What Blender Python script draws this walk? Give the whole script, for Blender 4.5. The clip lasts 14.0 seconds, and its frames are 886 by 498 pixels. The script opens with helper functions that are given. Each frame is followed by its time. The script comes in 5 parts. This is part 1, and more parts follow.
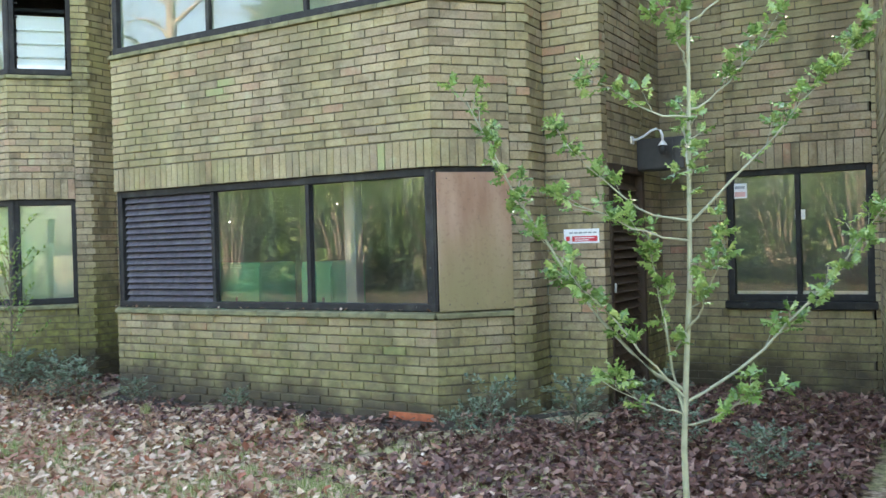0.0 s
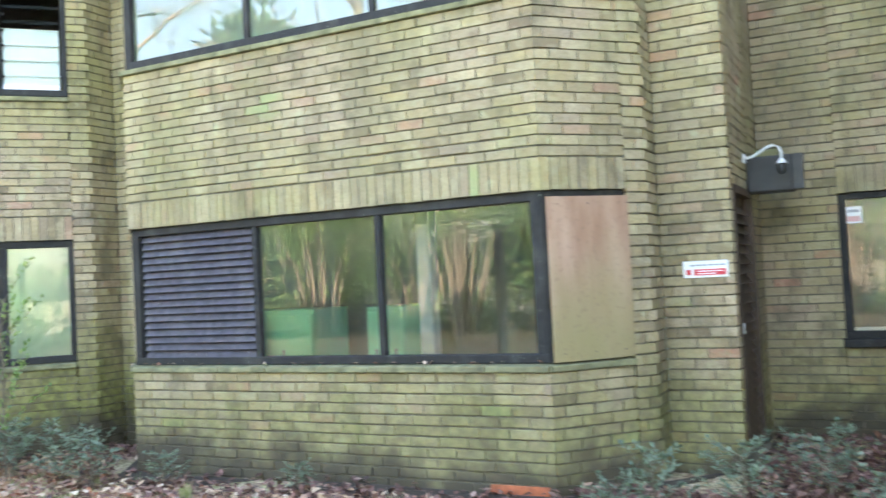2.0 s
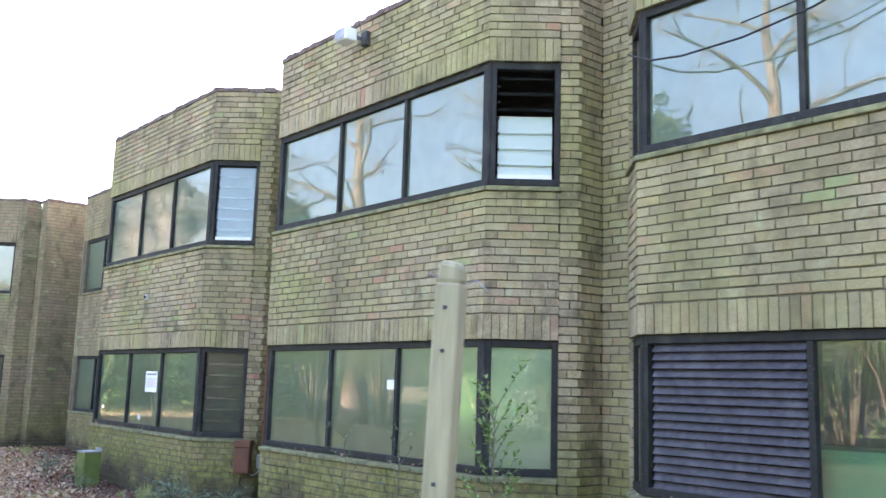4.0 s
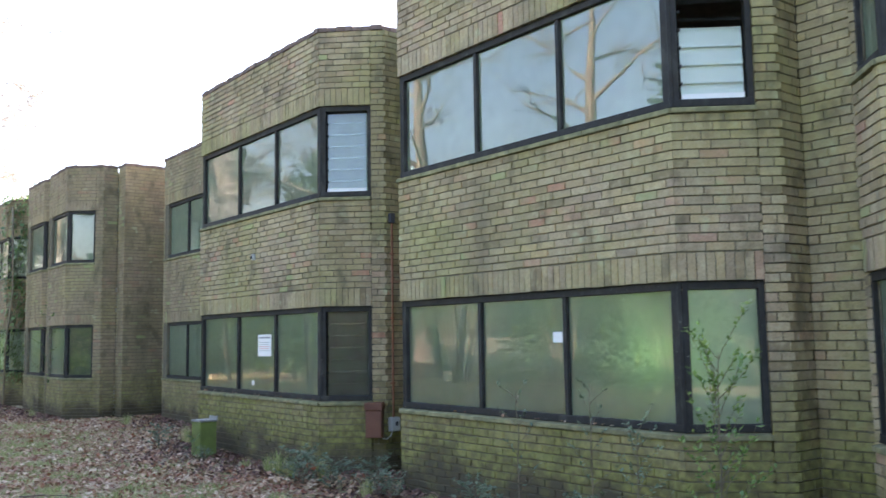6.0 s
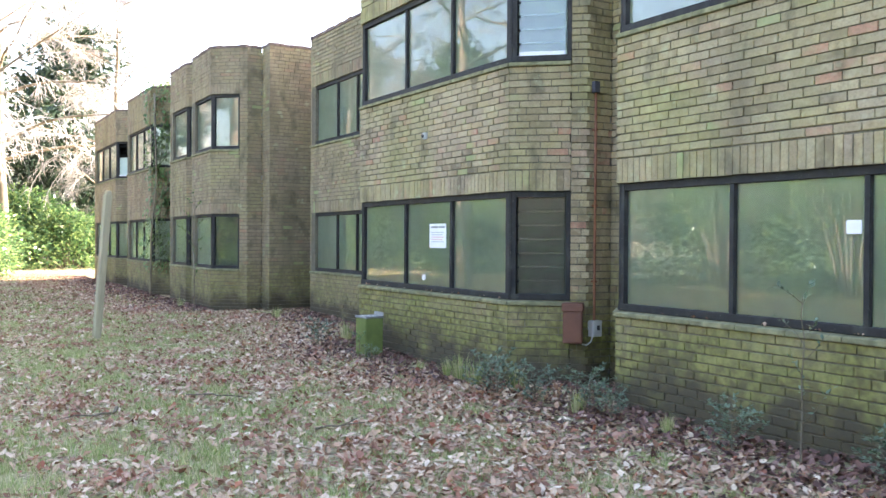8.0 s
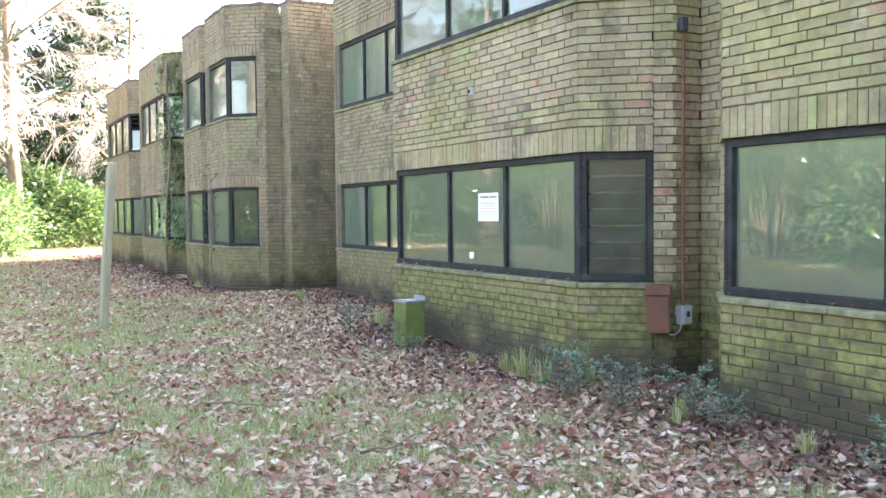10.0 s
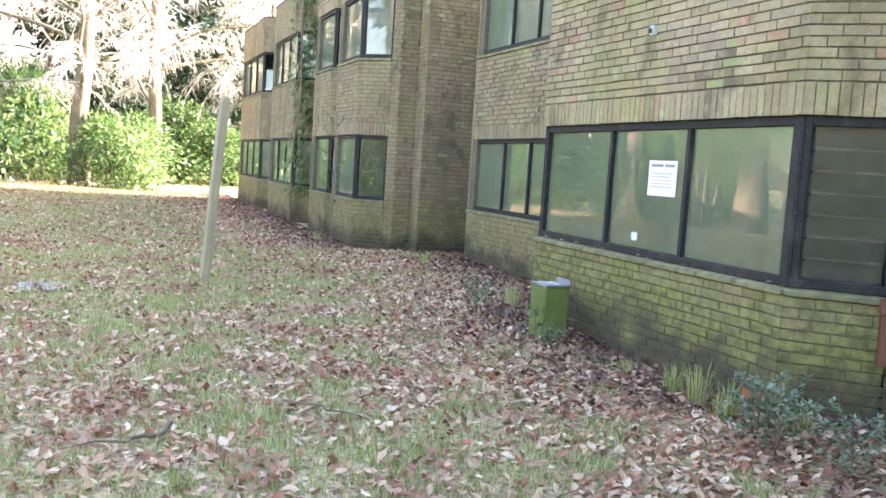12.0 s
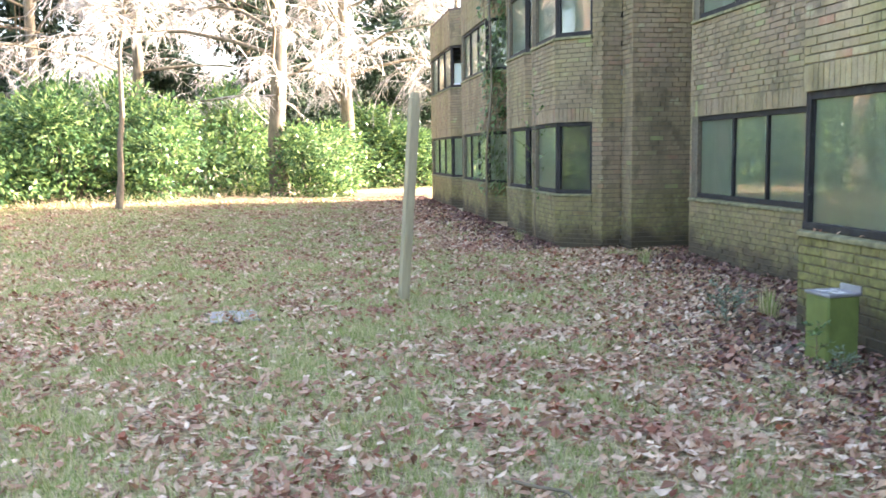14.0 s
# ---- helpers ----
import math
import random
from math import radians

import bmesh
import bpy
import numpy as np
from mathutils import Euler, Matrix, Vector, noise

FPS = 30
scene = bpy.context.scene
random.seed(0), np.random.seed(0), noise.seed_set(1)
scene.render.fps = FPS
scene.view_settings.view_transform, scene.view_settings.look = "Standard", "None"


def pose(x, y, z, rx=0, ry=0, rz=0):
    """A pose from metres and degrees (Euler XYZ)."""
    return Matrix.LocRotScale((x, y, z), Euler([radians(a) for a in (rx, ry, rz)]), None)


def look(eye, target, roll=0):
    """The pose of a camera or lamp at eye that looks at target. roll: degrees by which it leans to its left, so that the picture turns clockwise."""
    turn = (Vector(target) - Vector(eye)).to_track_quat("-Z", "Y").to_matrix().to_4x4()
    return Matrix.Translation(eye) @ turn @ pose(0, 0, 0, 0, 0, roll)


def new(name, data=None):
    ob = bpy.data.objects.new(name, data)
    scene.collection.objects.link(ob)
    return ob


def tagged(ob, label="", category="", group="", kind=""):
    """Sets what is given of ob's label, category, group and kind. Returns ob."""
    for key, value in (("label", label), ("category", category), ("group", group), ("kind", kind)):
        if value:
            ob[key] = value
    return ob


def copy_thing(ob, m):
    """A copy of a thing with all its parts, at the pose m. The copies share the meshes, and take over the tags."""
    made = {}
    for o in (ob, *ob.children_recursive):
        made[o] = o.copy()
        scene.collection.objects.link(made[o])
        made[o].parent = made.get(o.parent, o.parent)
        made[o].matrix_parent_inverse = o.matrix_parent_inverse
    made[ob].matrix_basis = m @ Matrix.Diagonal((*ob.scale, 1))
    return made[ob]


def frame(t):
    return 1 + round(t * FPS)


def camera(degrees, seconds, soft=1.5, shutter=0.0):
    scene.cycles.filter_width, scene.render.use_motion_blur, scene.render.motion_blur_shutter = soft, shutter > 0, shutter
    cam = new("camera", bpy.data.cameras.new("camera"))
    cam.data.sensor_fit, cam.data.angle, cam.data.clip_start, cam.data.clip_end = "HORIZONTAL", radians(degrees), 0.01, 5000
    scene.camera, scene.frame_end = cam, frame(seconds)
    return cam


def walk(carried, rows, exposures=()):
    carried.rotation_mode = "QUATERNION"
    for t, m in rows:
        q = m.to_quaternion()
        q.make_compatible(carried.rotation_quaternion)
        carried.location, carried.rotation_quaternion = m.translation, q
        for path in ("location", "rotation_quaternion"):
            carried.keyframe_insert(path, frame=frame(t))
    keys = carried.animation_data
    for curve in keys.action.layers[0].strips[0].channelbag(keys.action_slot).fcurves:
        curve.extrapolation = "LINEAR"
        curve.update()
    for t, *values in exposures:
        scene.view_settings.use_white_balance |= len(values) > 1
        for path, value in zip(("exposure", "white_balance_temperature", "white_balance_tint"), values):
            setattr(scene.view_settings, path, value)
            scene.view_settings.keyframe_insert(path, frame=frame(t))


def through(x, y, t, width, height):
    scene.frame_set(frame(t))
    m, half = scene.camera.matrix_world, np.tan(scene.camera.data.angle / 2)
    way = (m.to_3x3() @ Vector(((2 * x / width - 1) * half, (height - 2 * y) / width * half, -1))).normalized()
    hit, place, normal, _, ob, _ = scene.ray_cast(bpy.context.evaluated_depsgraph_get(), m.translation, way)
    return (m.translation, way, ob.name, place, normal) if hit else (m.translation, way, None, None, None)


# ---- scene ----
cam = camera(53.0, 14.0, soft=1.5, shutter=0.3)
# seconds, x, y, z of the eye, then the turn as pose() takes it
ROWS = [
    (0.0, 0.117, -0.013, 1.411, 89.72, 1.61, 30.65),
    (0.5, -0.19, 0.097, 1.428, 90.2, 1.05, 27.69),
    (1.0, -0.562, 0.17, 1.417, 90.77, 0.55, 24.21),
    (1.5, -0.907, 0.232, 1.429, 91.28, 2.2, 22.07),
    (2.0, -1.489, 0.431, 1.46, 92.06, 2.92, 26.77),
    (2.5, -1.956, 0.354, 1.468, 93.27, -1.77, 32.9),
    (3.0, -2.15, 0.406, 1.525, 96.01, -0.71, 40.1),
    (3.5, -2.695, 0.648, 1.591, 98.77, -2.35, 47.94),
    (6.0, -4.585, 0.304, 1.629, 95.7, 0.88, 52.33),
    (6.5, -5.045, 0.284, 1.597, 94.36, 1.6, 57.82),
    (7.0, -5.62, 0.328, 1.582, 92.67, -1.85, 62.21),
    (7.5, -5.966, 0.217, 1.531, 91.5, 0.09, 62.43),
    (8.0, -6.419, 0.456, 1.512, 89.4, -0.34, 59.74),
    (8.5, -6.724, 0.475, 1.581, 88.23, -0.66, 61.25),
    (11.0, -8.683, 1.389, 1.482, 87.21, 1.56, 61.16),
    (11.5, -9.042, 1.536, 1.526, 87.38, 0.47, 67.06),
    (12.0, -9.52, 1.53, 1.527, 84.8, -3.69, 69.36),
    (12.5, -9.84, 1.495, 1.477, 83.17, -2.7, 68.13),
    (13.0, -10.406, 1.633, 1.522, 85.08, -1.3, 75.11),
    (13.5, -10.776, 1.672, 1.547, 84.63, -3.59, 78.91),
    (14.0, -10.963, 1.689, 1.568, 83.82, 0.79, 81.42),
]
EXPOSURES = [(0.0, 3.47, 7000, 18), (0.5, 3.82, 7000, 18), (1.0, 3.95, 7050, 18), (2.0, 4.05, 6950, 19), (2.6, 4.1, 6850, 20), (3.7, 3.5, 6400, 25), (6.0, 2.79, 6450, 22), (6.5, 2.85, 6450, 23), (7.5, 3.1, 6500, 23), (8.5, 3.48, 6550, 24), (11.5, 3.63, 6750, 24), (12.5, 3.53, 6800, 24), (13.5, 3.46, 6650, 24), (14.0, 3.28, 6650, 23)]
walk(cam, [(t, pose(x, y, z, rx, ry, rz)) for t, x, y, z, rx, ry, rz in ROWS], EXPOSURES)

# ---- world and sun ----
SUN_AZ, SUN_EL = -2.0, 16.5
world = bpy.data.worlds.new("sky")
world.use_nodes = True
scene.world = world
wn = world.node_tree.nodes
sky = wn.new("ShaderNodeTexSky")
sky.sky_type, sky.sun_disc = "NISHITA", False
sky.sun_elevation, sky.sun_rotation = radians(SUN_EL), radians(SUN_AZ)
sky.dust_density, sky.air_density = 3.0, 1.0
world.node_tree.links.new(sky.outputs[0], wn["Background"].inputs[0])
wn["Background"].inputs[1].default_value = 0.15
sun = new("sun", bpy.data.lights.new("sun", "SUN"))
sun.data.energy, sun.data.angle, sun.data.color = 5.0, radians(0.6), (1.0, 0.95, 0.87)
_az, _el = radians(SUN_AZ), radians(SUN_EL)
sun.matrix_world = look((0, 0, 30), (-math.sin(_az) * math.cos(_el), -math.cos(_az) * math.cos(_el), 30 - math.sin(_el)))

# ---- materials ----


def material(name, rough=0.8, metal=0.0):
    m = bpy.data.materials.new(name)
    m.use_nodes = True
    b = m.node_tree.nodes["Principled BSDF"]
    b.inputs["Roughness"].default_value, b.inputs["Metallic"].default_value = rough, metal
    return m, m.node_tree, b


def node(nt, kind, **values):
    n = nt.nodes.new(kind)
    for k, v in values.items():
        n.inputs[k.replace("_", " ")].default_value = v
    return n


def ramp(nt, source, stops):
    r = nt.nodes.new("ShaderNodeValToRGB")
    e = r.color_ramp.elements
    while len(e) < len(stops):
        e.new(0.5)
    for el, (p, c) in zip(e, stops):
        el.position = p
        el.color = (*c, 1.0)
    nt.links.new(source, r.inputs[0])
    return r.outputs[0]


def noise_out(nt, scale, detail=4.0, stretch=None, rough=0.55):
    src = nt.nodes.new("ShaderNodeTexCoord").outputs["Object"]
    if stretch:
        mp = nt.nodes.new("ShaderNodeMapping")
        mp.inputs["Scale"].default_value = stretch
        nt.links.new(src, mp.inputs[0])
        src = mp.outputs[0]
    n = node(nt, "ShaderNodeTexNoise", Scale=scale, Detail=detail, Roughness=rough)
    nt.links.new(src, n.inputs["Vector"])
    return n.outputs["Fac"]


def position_noise(nt, scale, detail=4.0, stretch=None):
    g = nt.nodes.new("ShaderNodeNewGeometry")
    src = g.outputs["Position"]
    if stretch:
        mp = nt.nodes.new("ShaderNodeMapping")
        mp.inputs["Scale"].default_value = stretch
        nt.links.new(src, mp.inputs[0])
        src = mp.outputs[0]
    n = node(nt, "ShaderNodeTexNoise", Scale=scale, Detail=detail)
    nt.links.new(src, n.inputs["Vector"])
    return n.outputs["Fac"]


def mix(nt, fac, a, b, how="MIX"):
    m = nt.nodes.new("ShaderNodeMix")
    m.data_type, m.blend_type = "RGBA", how
    for slot, v in ((0, fac), (6, a), (7, b)):
        if isinstance(v, (int, float)):
            m.inputs[slot].default_value = v
        elif isinstance(v, tuple):
            m.inputs[slot].default_value = (*v, 1.0)
        else:
            nt.links.new(v, m.inputs[slot])
    return m.outputs[2]


def bump(nt, b, height, strength=0.4, distance=0.01):
    n = node(nt, "ShaderNodeBump", Strength=strength, Distance=distance)
    nt.links.new(height, n.inputs["Height"])
    nt.links.new(n.outputs[0], b.inputs["Normal"])


def level(nt, source, lo, hi, to=1.0):
    r = node(nt, "ShaderNodeMapRange", From_Min=lo, From_Max=hi, To_Min=0.0, To_Max=to)
    nt.links.new(source, r.inputs[0])
    return r.outputs[0]


def chance(nt):
    """A number of its own for each piece, whether it is an object or an island of a joined mesh."""
    a = nt.nodes.new("ShaderNodeObjectInfo").outputs["Random"]
    b = nt.nodes.new("ShaderNodeNewGeometry").outputs["Random Per Island"]
    s = nt.nodes.new("ShaderNodeMath")
    s.operation = "ADD"
    nt.links.new(a, s.inputs[0])
    nt.links.new(b, s.inputs[1])
    f = nt.nodes.new("ShaderNodeMath")
    f.operation = "FRACT"
    nt.links.new(s.outputs[0], f.inputs[0])
    return f.outputs[0]


def plain(name, colour, rough=0.7, metal=0.0, vary=0.25, scale=8.0, relief=0.0, stretch=None):
    m, nt, b = material(name, rough, metal)
    dark = tuple(c * (1 - vary) for c in colour)
    light = tuple(min(1.0, c * (1 + vary * 0.6)) for c in colour)
    n1 = noise_out(nt, scale, 6.0, stretch=stretch)
    n2 = position_noise(nt, scale * 0.18, 3.0)
    c1 = ramp(nt, n1, [(0.3, dark), (0.7, light)])
    c2 = mix(nt, level(nt, n2, 0.4, 0.7, 0.5), c1, dark)
    nt.links.new(c2, b.inputs["Base Color"])
    if relief:
        bump(nt, b, n1, relief)
    return m


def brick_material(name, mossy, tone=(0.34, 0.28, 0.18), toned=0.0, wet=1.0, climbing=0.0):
    m, nt, b = material(name, 0.92)
    r = chance(nt)
    base = ramp(nt, r, [(0.0, (0.21, 0.155, 0.095)), (0.16, (0.405, 0.315, 0.175)), (0.34, (0.345, 0.265, 0.18)), (0.5, (0.48, 0.385, 0.235)), (0.66, (0.36, 0.29, 0.18)),
                        (0.8, (0.45, 0.35, 0.185)), (0.88, (0.30, 0.24, 0.165)), (0.93, (0.45, 0.30, 0.20)), (0.965, (0.43, 0.27, 0.18)), (1.0, (0.47, 0.21, 0.145))])
    grain = position_noise(nt, 60.0, 7.0)
    base = mix(nt, level(nt, grain, 0.38, 0.75, 0.6), base, (0.19, 0.15, 0.095))
    face = position_noise(nt, 14.0, 5.0)
    base = mix(nt, level(nt, face, 0.5, 0.75, 0.45), base, (0.52, 0.46, 0.30))
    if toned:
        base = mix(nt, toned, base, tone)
    blot = position_noise(nt, 0.9, 6.0)
    green = mix(nt, level(nt, position_noise(nt, 9.0, 5.0), 0.3, 0.7), (0.20, 0.20, 0.065), (0.35, 0.345, 0.12))
    base = mix(nt, level(nt, blot, 0.40, 0.68, mossy), base, green)
    streak = position_noise(nt, 1.9, 7.0, (1.0, 1.0, 0.25))
    base = mix(nt, level(nt, streak, 0.48, 0.74, 0.6), base, (0.13, 0.105, 0.06))
    spot = position_noise(nt, 4.2, 10.0, (1.0, 1.0, 0.6))
    base = mix(nt, level(nt, spot, 0.55, 0.67, 0.45 * wet), base, (0.085, 0.072, 0.04))
    lichen = position_noise(nt, 5.0, 8.0)
    base = mix(nt, level(nt, lichen, 0.64, 0.73, 0.5), base, (0.42, 0.45, 0.27))
    # single bricks grown over with bright algae
    pick = level(nt, r, 0.90, 0.93)
    thick = level(nt, position_noise(nt, 1.3, 4.0), 0.50, 0.64, 0.6)
    both = nt.nodes.new("ShaderNodeMath")
    both.operation = "MULTIPLY"
    nt.links.new(pick, both.inputs[0])
    nt.links.new(thick, both.inputs[1])
    base = mix(nt, both.outputs[0], base, (0.27, 0.36, 0.14))
    # soil splashed up from the ground, with a ragged upper edge
    sep = nt.nodes.new("ShaderNodeSeparateXYZ")
    nt.links.new(nt.nodes.new("ShaderNodeNewGeometry").outputs["Position"], sep.inputs[0])
    add = nt.nodes.new("ShaderNodeMath")
    add.operation = "MULTIPLY_ADD"
    nt.links.new(position_noise(nt, 2.6, 7.0), add.inputs[0])
    add.inputs[1].default_value = -1.1
    nt.links.new(sep.outputs[2], add.inputs[2])
    climb = node(nt, "ShaderNodeMapRange", From_Min=0.45 + climbing, From_Max=-0.15 + climbing * 0.5, To_Min=0.0, To_Max=min(0.9, 1.1 * mossy + climbing))
    nt.links.new(add.outputs[0], climb.inputs[0])
    base = mix(nt, climb.outputs[0], base, mix(nt, level(nt, face, 0.35, 0.65), (0.10, 0.092, 0.03), (0.235, 0.235, 0.065)))
    splash = node(nt, "ShaderNodeMapRange", From_Min=-0.22 + 0.5 * climbing, From_Max=-0.52 + 0.5 * climbing, To_Min=0.0, To_Max=0.92)
    nt.links.new(add.outputs[0], splash.inputs[0])
    base = mix(nt, splash.outputs[0], base, (0.06, 0.047, 0.03))
    nt.links.new(base, b.inputs["Base Color"])
    bump(nt, b, grain, 0.7, 0.008)
    return m


BRICK = brick_material("stock brick", 0.50)
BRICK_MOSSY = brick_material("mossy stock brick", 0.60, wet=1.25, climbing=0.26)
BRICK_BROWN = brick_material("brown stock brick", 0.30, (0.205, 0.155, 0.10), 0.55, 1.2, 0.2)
BRICK_RED = plain("red air brick", (0.42, 0.12, 0.05), 0.85, vary=0.4, scale=14, relief=0.3)
MORTAR = plain("dark weathered mortar", (0.16, 0.14, 0.095), 0.95, vary=0.4, scale=30, relief=0.4)
SILL = plain("mossy sill", (0.23, 0.22, 0.115), 0.95, vary=0.55, scale=9, relief=0.6)


def worn_paint(name, colour, scuff, amount=0.55, rough=0.6):
    """Dark paint with chalky scuffs and specks of lichen."""
    m, nt, b = material(name, rough)
    c = ramp(nt, position_noise(nt, 18.0, 6.0), [(0.3, tuple(v * 0.6 for v in colour)), (0.7, tuple(v * 1.5 for v in colour))])
    c = mix(nt, level(nt, position_noise(nt, 7.0, 9.0, (1.0, 1.0, 0.5)), 0.52, 0.72, amount), c, scuff)
    c = mix(nt, level(nt, position_noise(nt, 55.0, 3.0), 0.70, 0.76, 0.7), c, (0.34, 0.36, 0.30))
    nt.links.new(c, b.inputs["Base Color"])
    return m


def board_material():
    """Plywood that has gone olive with algae from its lower edge, in ragged runs."""
    m, nt, b = material("weathered plywood", 0.8)
    grain = position_noise(nt, 6.0, 7.0, (1.0, 1.0, 0.22))
    c = ramp(nt, grain, [(0.3, (0.30, 0.165, 0.10)), (0.52, (0.40, 0.25, 0.165)), (0.72, (0.47, 0.32, 0.22))])
    sep = nt.nodes.new("ShaderNodeSeparateXYZ")
    nt.links.new(nt.nodes.new("ShaderNodeNewGeometry").outputs["Position"], sep.inputs[0])
    add = nt.nodes.new("ShaderNodeMath")
    add.operation = "MULTIPLY_ADD"
    nt.links.new(position_noise(nt, 3.0, 6.0, (1.0, 1.0, 0.6)), add.inputs[0])
    add.inputs[1].default_value = -0.9
    nt.links.new(sep.outputs[2], add.inputs[2])
    run = node(nt, "ShaderNodeMapRange", From_Min=1.25, From_Max=0.55, To_Min=0.0, To_Max=0.8)
    nt.links.new(add.outputs[0], run.inputs[0])
    c = mix(nt, run.outputs[0], c, (0.27, 0.235, 0.105))
    c = mix(nt, level(nt, position_noise(nt, 30.0, 6.0), 0.55, 0.75, 0.4), c, (0.17, 0.11, 0.07))
    nt.links.new(c, b.inputs["Base Color"])
    bump(nt, b, grain, 0.3)
    return m


FRAME = worn_paint("charcoal painted frame", (0.014, 0.0135, 0.012), (0.065, 0.065, 0.055), 0.55, 0.75)
SLAT = worn_paint("dark louvre slat", (0.050, 0.043, 0.050), (0.13, 0.125, 0.12), 0.4, 0.55)
BOARD = board_material()


def film_material():
    m, nt, b = material("pale green film", 0.6)
    n = position_noise(nt, 0.9, 4.0, (1.0, 1.0, 0.35))
    c = ramp(nt, n, [(0.3, (0.54, 0.65, 0.585)), (0.7, (0.72, 0.80, 0.73))])
    nt.links.new(c, b.inputs["Base Color"])
    t = nt.nodes.new("ShaderNodeBsdfTranslucent")
    t.inputs[0].default_value = (0.60, 0.76, 0.55, 1.0)
    s = nt.nodes.new("ShaderNodeMixShader")
    s.inputs[0].default_value = 0.25
    nt.links.new(b.outputs[0], s.inputs[1])
    nt.links.new(t.outputs[0], s.inputs[2])
    nt.links.new(s.outputs[0], nt.nodes["Material Output"].inputs[0])
    return m


BLIND = film_material()
# grey film of the recess window, its colour lowered to carry the recess shade
SHADED_FILM = plain("grey film darkened for shade", (0.115, 0.125, 0.112), 0.6, vary=0.25, scale=3)
DIMFILM = plain("dim grey green film", (0.10, 0.12, 0.095), 0.6, vary=0.3, scale=4)
COPING = plain("dark brown coping brick", (0.17, 0.12, 0.10), 0.9, vary=0.4, scale=10, relief=0.4)
WHITE = plain("white painted metal", (0.78, 0.79, 0.77), 0.45, vary=0.06, scale=9)
PAPER = plain("white paper", (0.82, 0.82, 0.80), 0.6, vary=0.04)
FADED = plain("faded red print", (0.72, 0.42, 0.38), 0.6, vary=0.1)
INK = plain("dark ink", (0.05, 0.05, 0.06), 0.7)
REDINK = plain("red ink", (0.62, 0.04, 0.05), 0.6, vary=0.1)
ROOM = plain("drab room paint", (0.27, 0.28, 0.22), 0.8, vary=0.1)
CABINET = plain("green cabinet paint", (0.34, 0.86, 0.50), 0.5, vary=0.08)
SLAB = plain("concrete", (0.28, 0.27, 0.25), 0.9, vary=0.3, scale=6, relief=0.3)
BARK = plain("grey brown bark", (0.20, 0.165, 0.11), 0.9, vary=0.5, scale=9, relief=0.8, stretch=(1, 1, 0.25))
TWIG = plain("pale lichened twig", (0.50, 0.465, 0.415), 0.85, vary=0.45, scale=3)
TWIG_BROWN = plain("dark brown twig", (0.15, 0.115, 0.08), 0.9, vary=0.4, scale=3)
OAKBARK = plain("warm brown fissured bark", (0.20, 0.15, 0.11), 0.95, vary=0.5, scale=7, relief=0.9, stretch=(1, 1, 0.25))
POST = plain("pale weathered wooden post", (0.41, 0.37, 0.235), 0.85, vary=0.3, scale=8, relief=0.4, stretch=(3, 3, 0.3))
GREENPAINT = plain("algae green paint", (0.15, 0.20, 0.05), 0.6, vary=0.35, scale=5)
ZINC = plain("grey weathered metal", (0.34, 0.35, 0.36), 0.5, 0.6, vary=0.3, scale=9)
RUSTBOX = plain("red brown painted metal", (0.16, 0.062, 0.035), 0.6, vary=0.25, scale=6)
RUSTPIPE = plain("rust orange conduit", (0.26, 0.10, 0.05), 0.7, vary=0.4, scale=10)
LIGHTGREY = plain("pale grey plastic", (0.48, 0.49, 0.47), 0.5, vary=0.15)
DARKBOX = plain("dark grey metal box", (0.05, 0.05, 0.045), 0.6, vary=0.4)
DOORWOOD = plain("dark brown louvred wood", (0.085, 0.055, 0.035), 0.7, vary=0.4, scale=10, stretch=(1, 1, 0.3))
CABLE = plain("black cable", (0.02, 0.02, 0.02), 0.6)


def leaf_material(name, stops, gloss=0.45, through=0.25, drift=None, shine=0.5):
    m, nt, b = material(name, gloss)
    b.inputs["Specular IOR Level"].default_value = shine
    c = ramp(nt, chance(nt), stops)
    c = mix(nt, level(nt, position_noise(nt, 40.0, 3.0), 0.4, 0.7, 0.3), c, stops[0][1])
    if drift:
        c = mix(nt, level(nt, position_noise(nt, 1.5, 5.0), 0.5, 0.66, 0.75), c, drift)
    nt.links.new(c, b.inputs["Base Color"])
    if through:
        t = nt.nodes.new("ShaderNodeBsdfTranslucent")
        nt.links.new(c, t.inputs[0])
        s = nt.nodes.new("ShaderNodeMixShader")
        s.inputs[0].default_value = through
        nt.links.new(b.outputs[0], s.inputs[1])
        nt.links.new(t.outputs[0], s.inputs[2])
        nt.links.new(s.outputs[0], nt.nodes["Material Output"].inputs[0])
    return m


FALLEN = leaf_material("fallen leaves", [(0.0, (0.17, 0.085, 0.05)), (0.2, (0.38, 0.215, 0.13)), (0.42, (0.55, 0.37, 0.235)), (0.66, (0.70, 0.52, 0.355)), (0.9, (0.86, 0.71, 0.53)), (0.94, (0.46, 0.17, 0.09)), (1.0, (0.28, 0.10, 0.06))], 0.7, 0.12, (0.35, 0.155, 0.105), 0.25)
# dark red brown; the shade of wall foot and recess is darkened into it
DAMP_SHADED = leaf_material("damp fallen leaves with wall shade in their colour", [(0.0, (0.05, 0.025, 0.018)), (0.35, (0.13, 0.06, 0.045)), (0.7, (0.24, 0.12, 0.09)), (1.0, (0.46, 0.30, 0.22))], 0.5, 0.05, None, 0.4)
GRASS = leaf_material("grass", [(0.0, (0.20, 0.28, 0.08)), (0.4, (0.35, 0.43, 0.15)), (0.65, (0.55, 0.53, 0.26)), (1.0, (0.78, 0.66, 0.44))], 0.7, 0.35, None, 0.25)
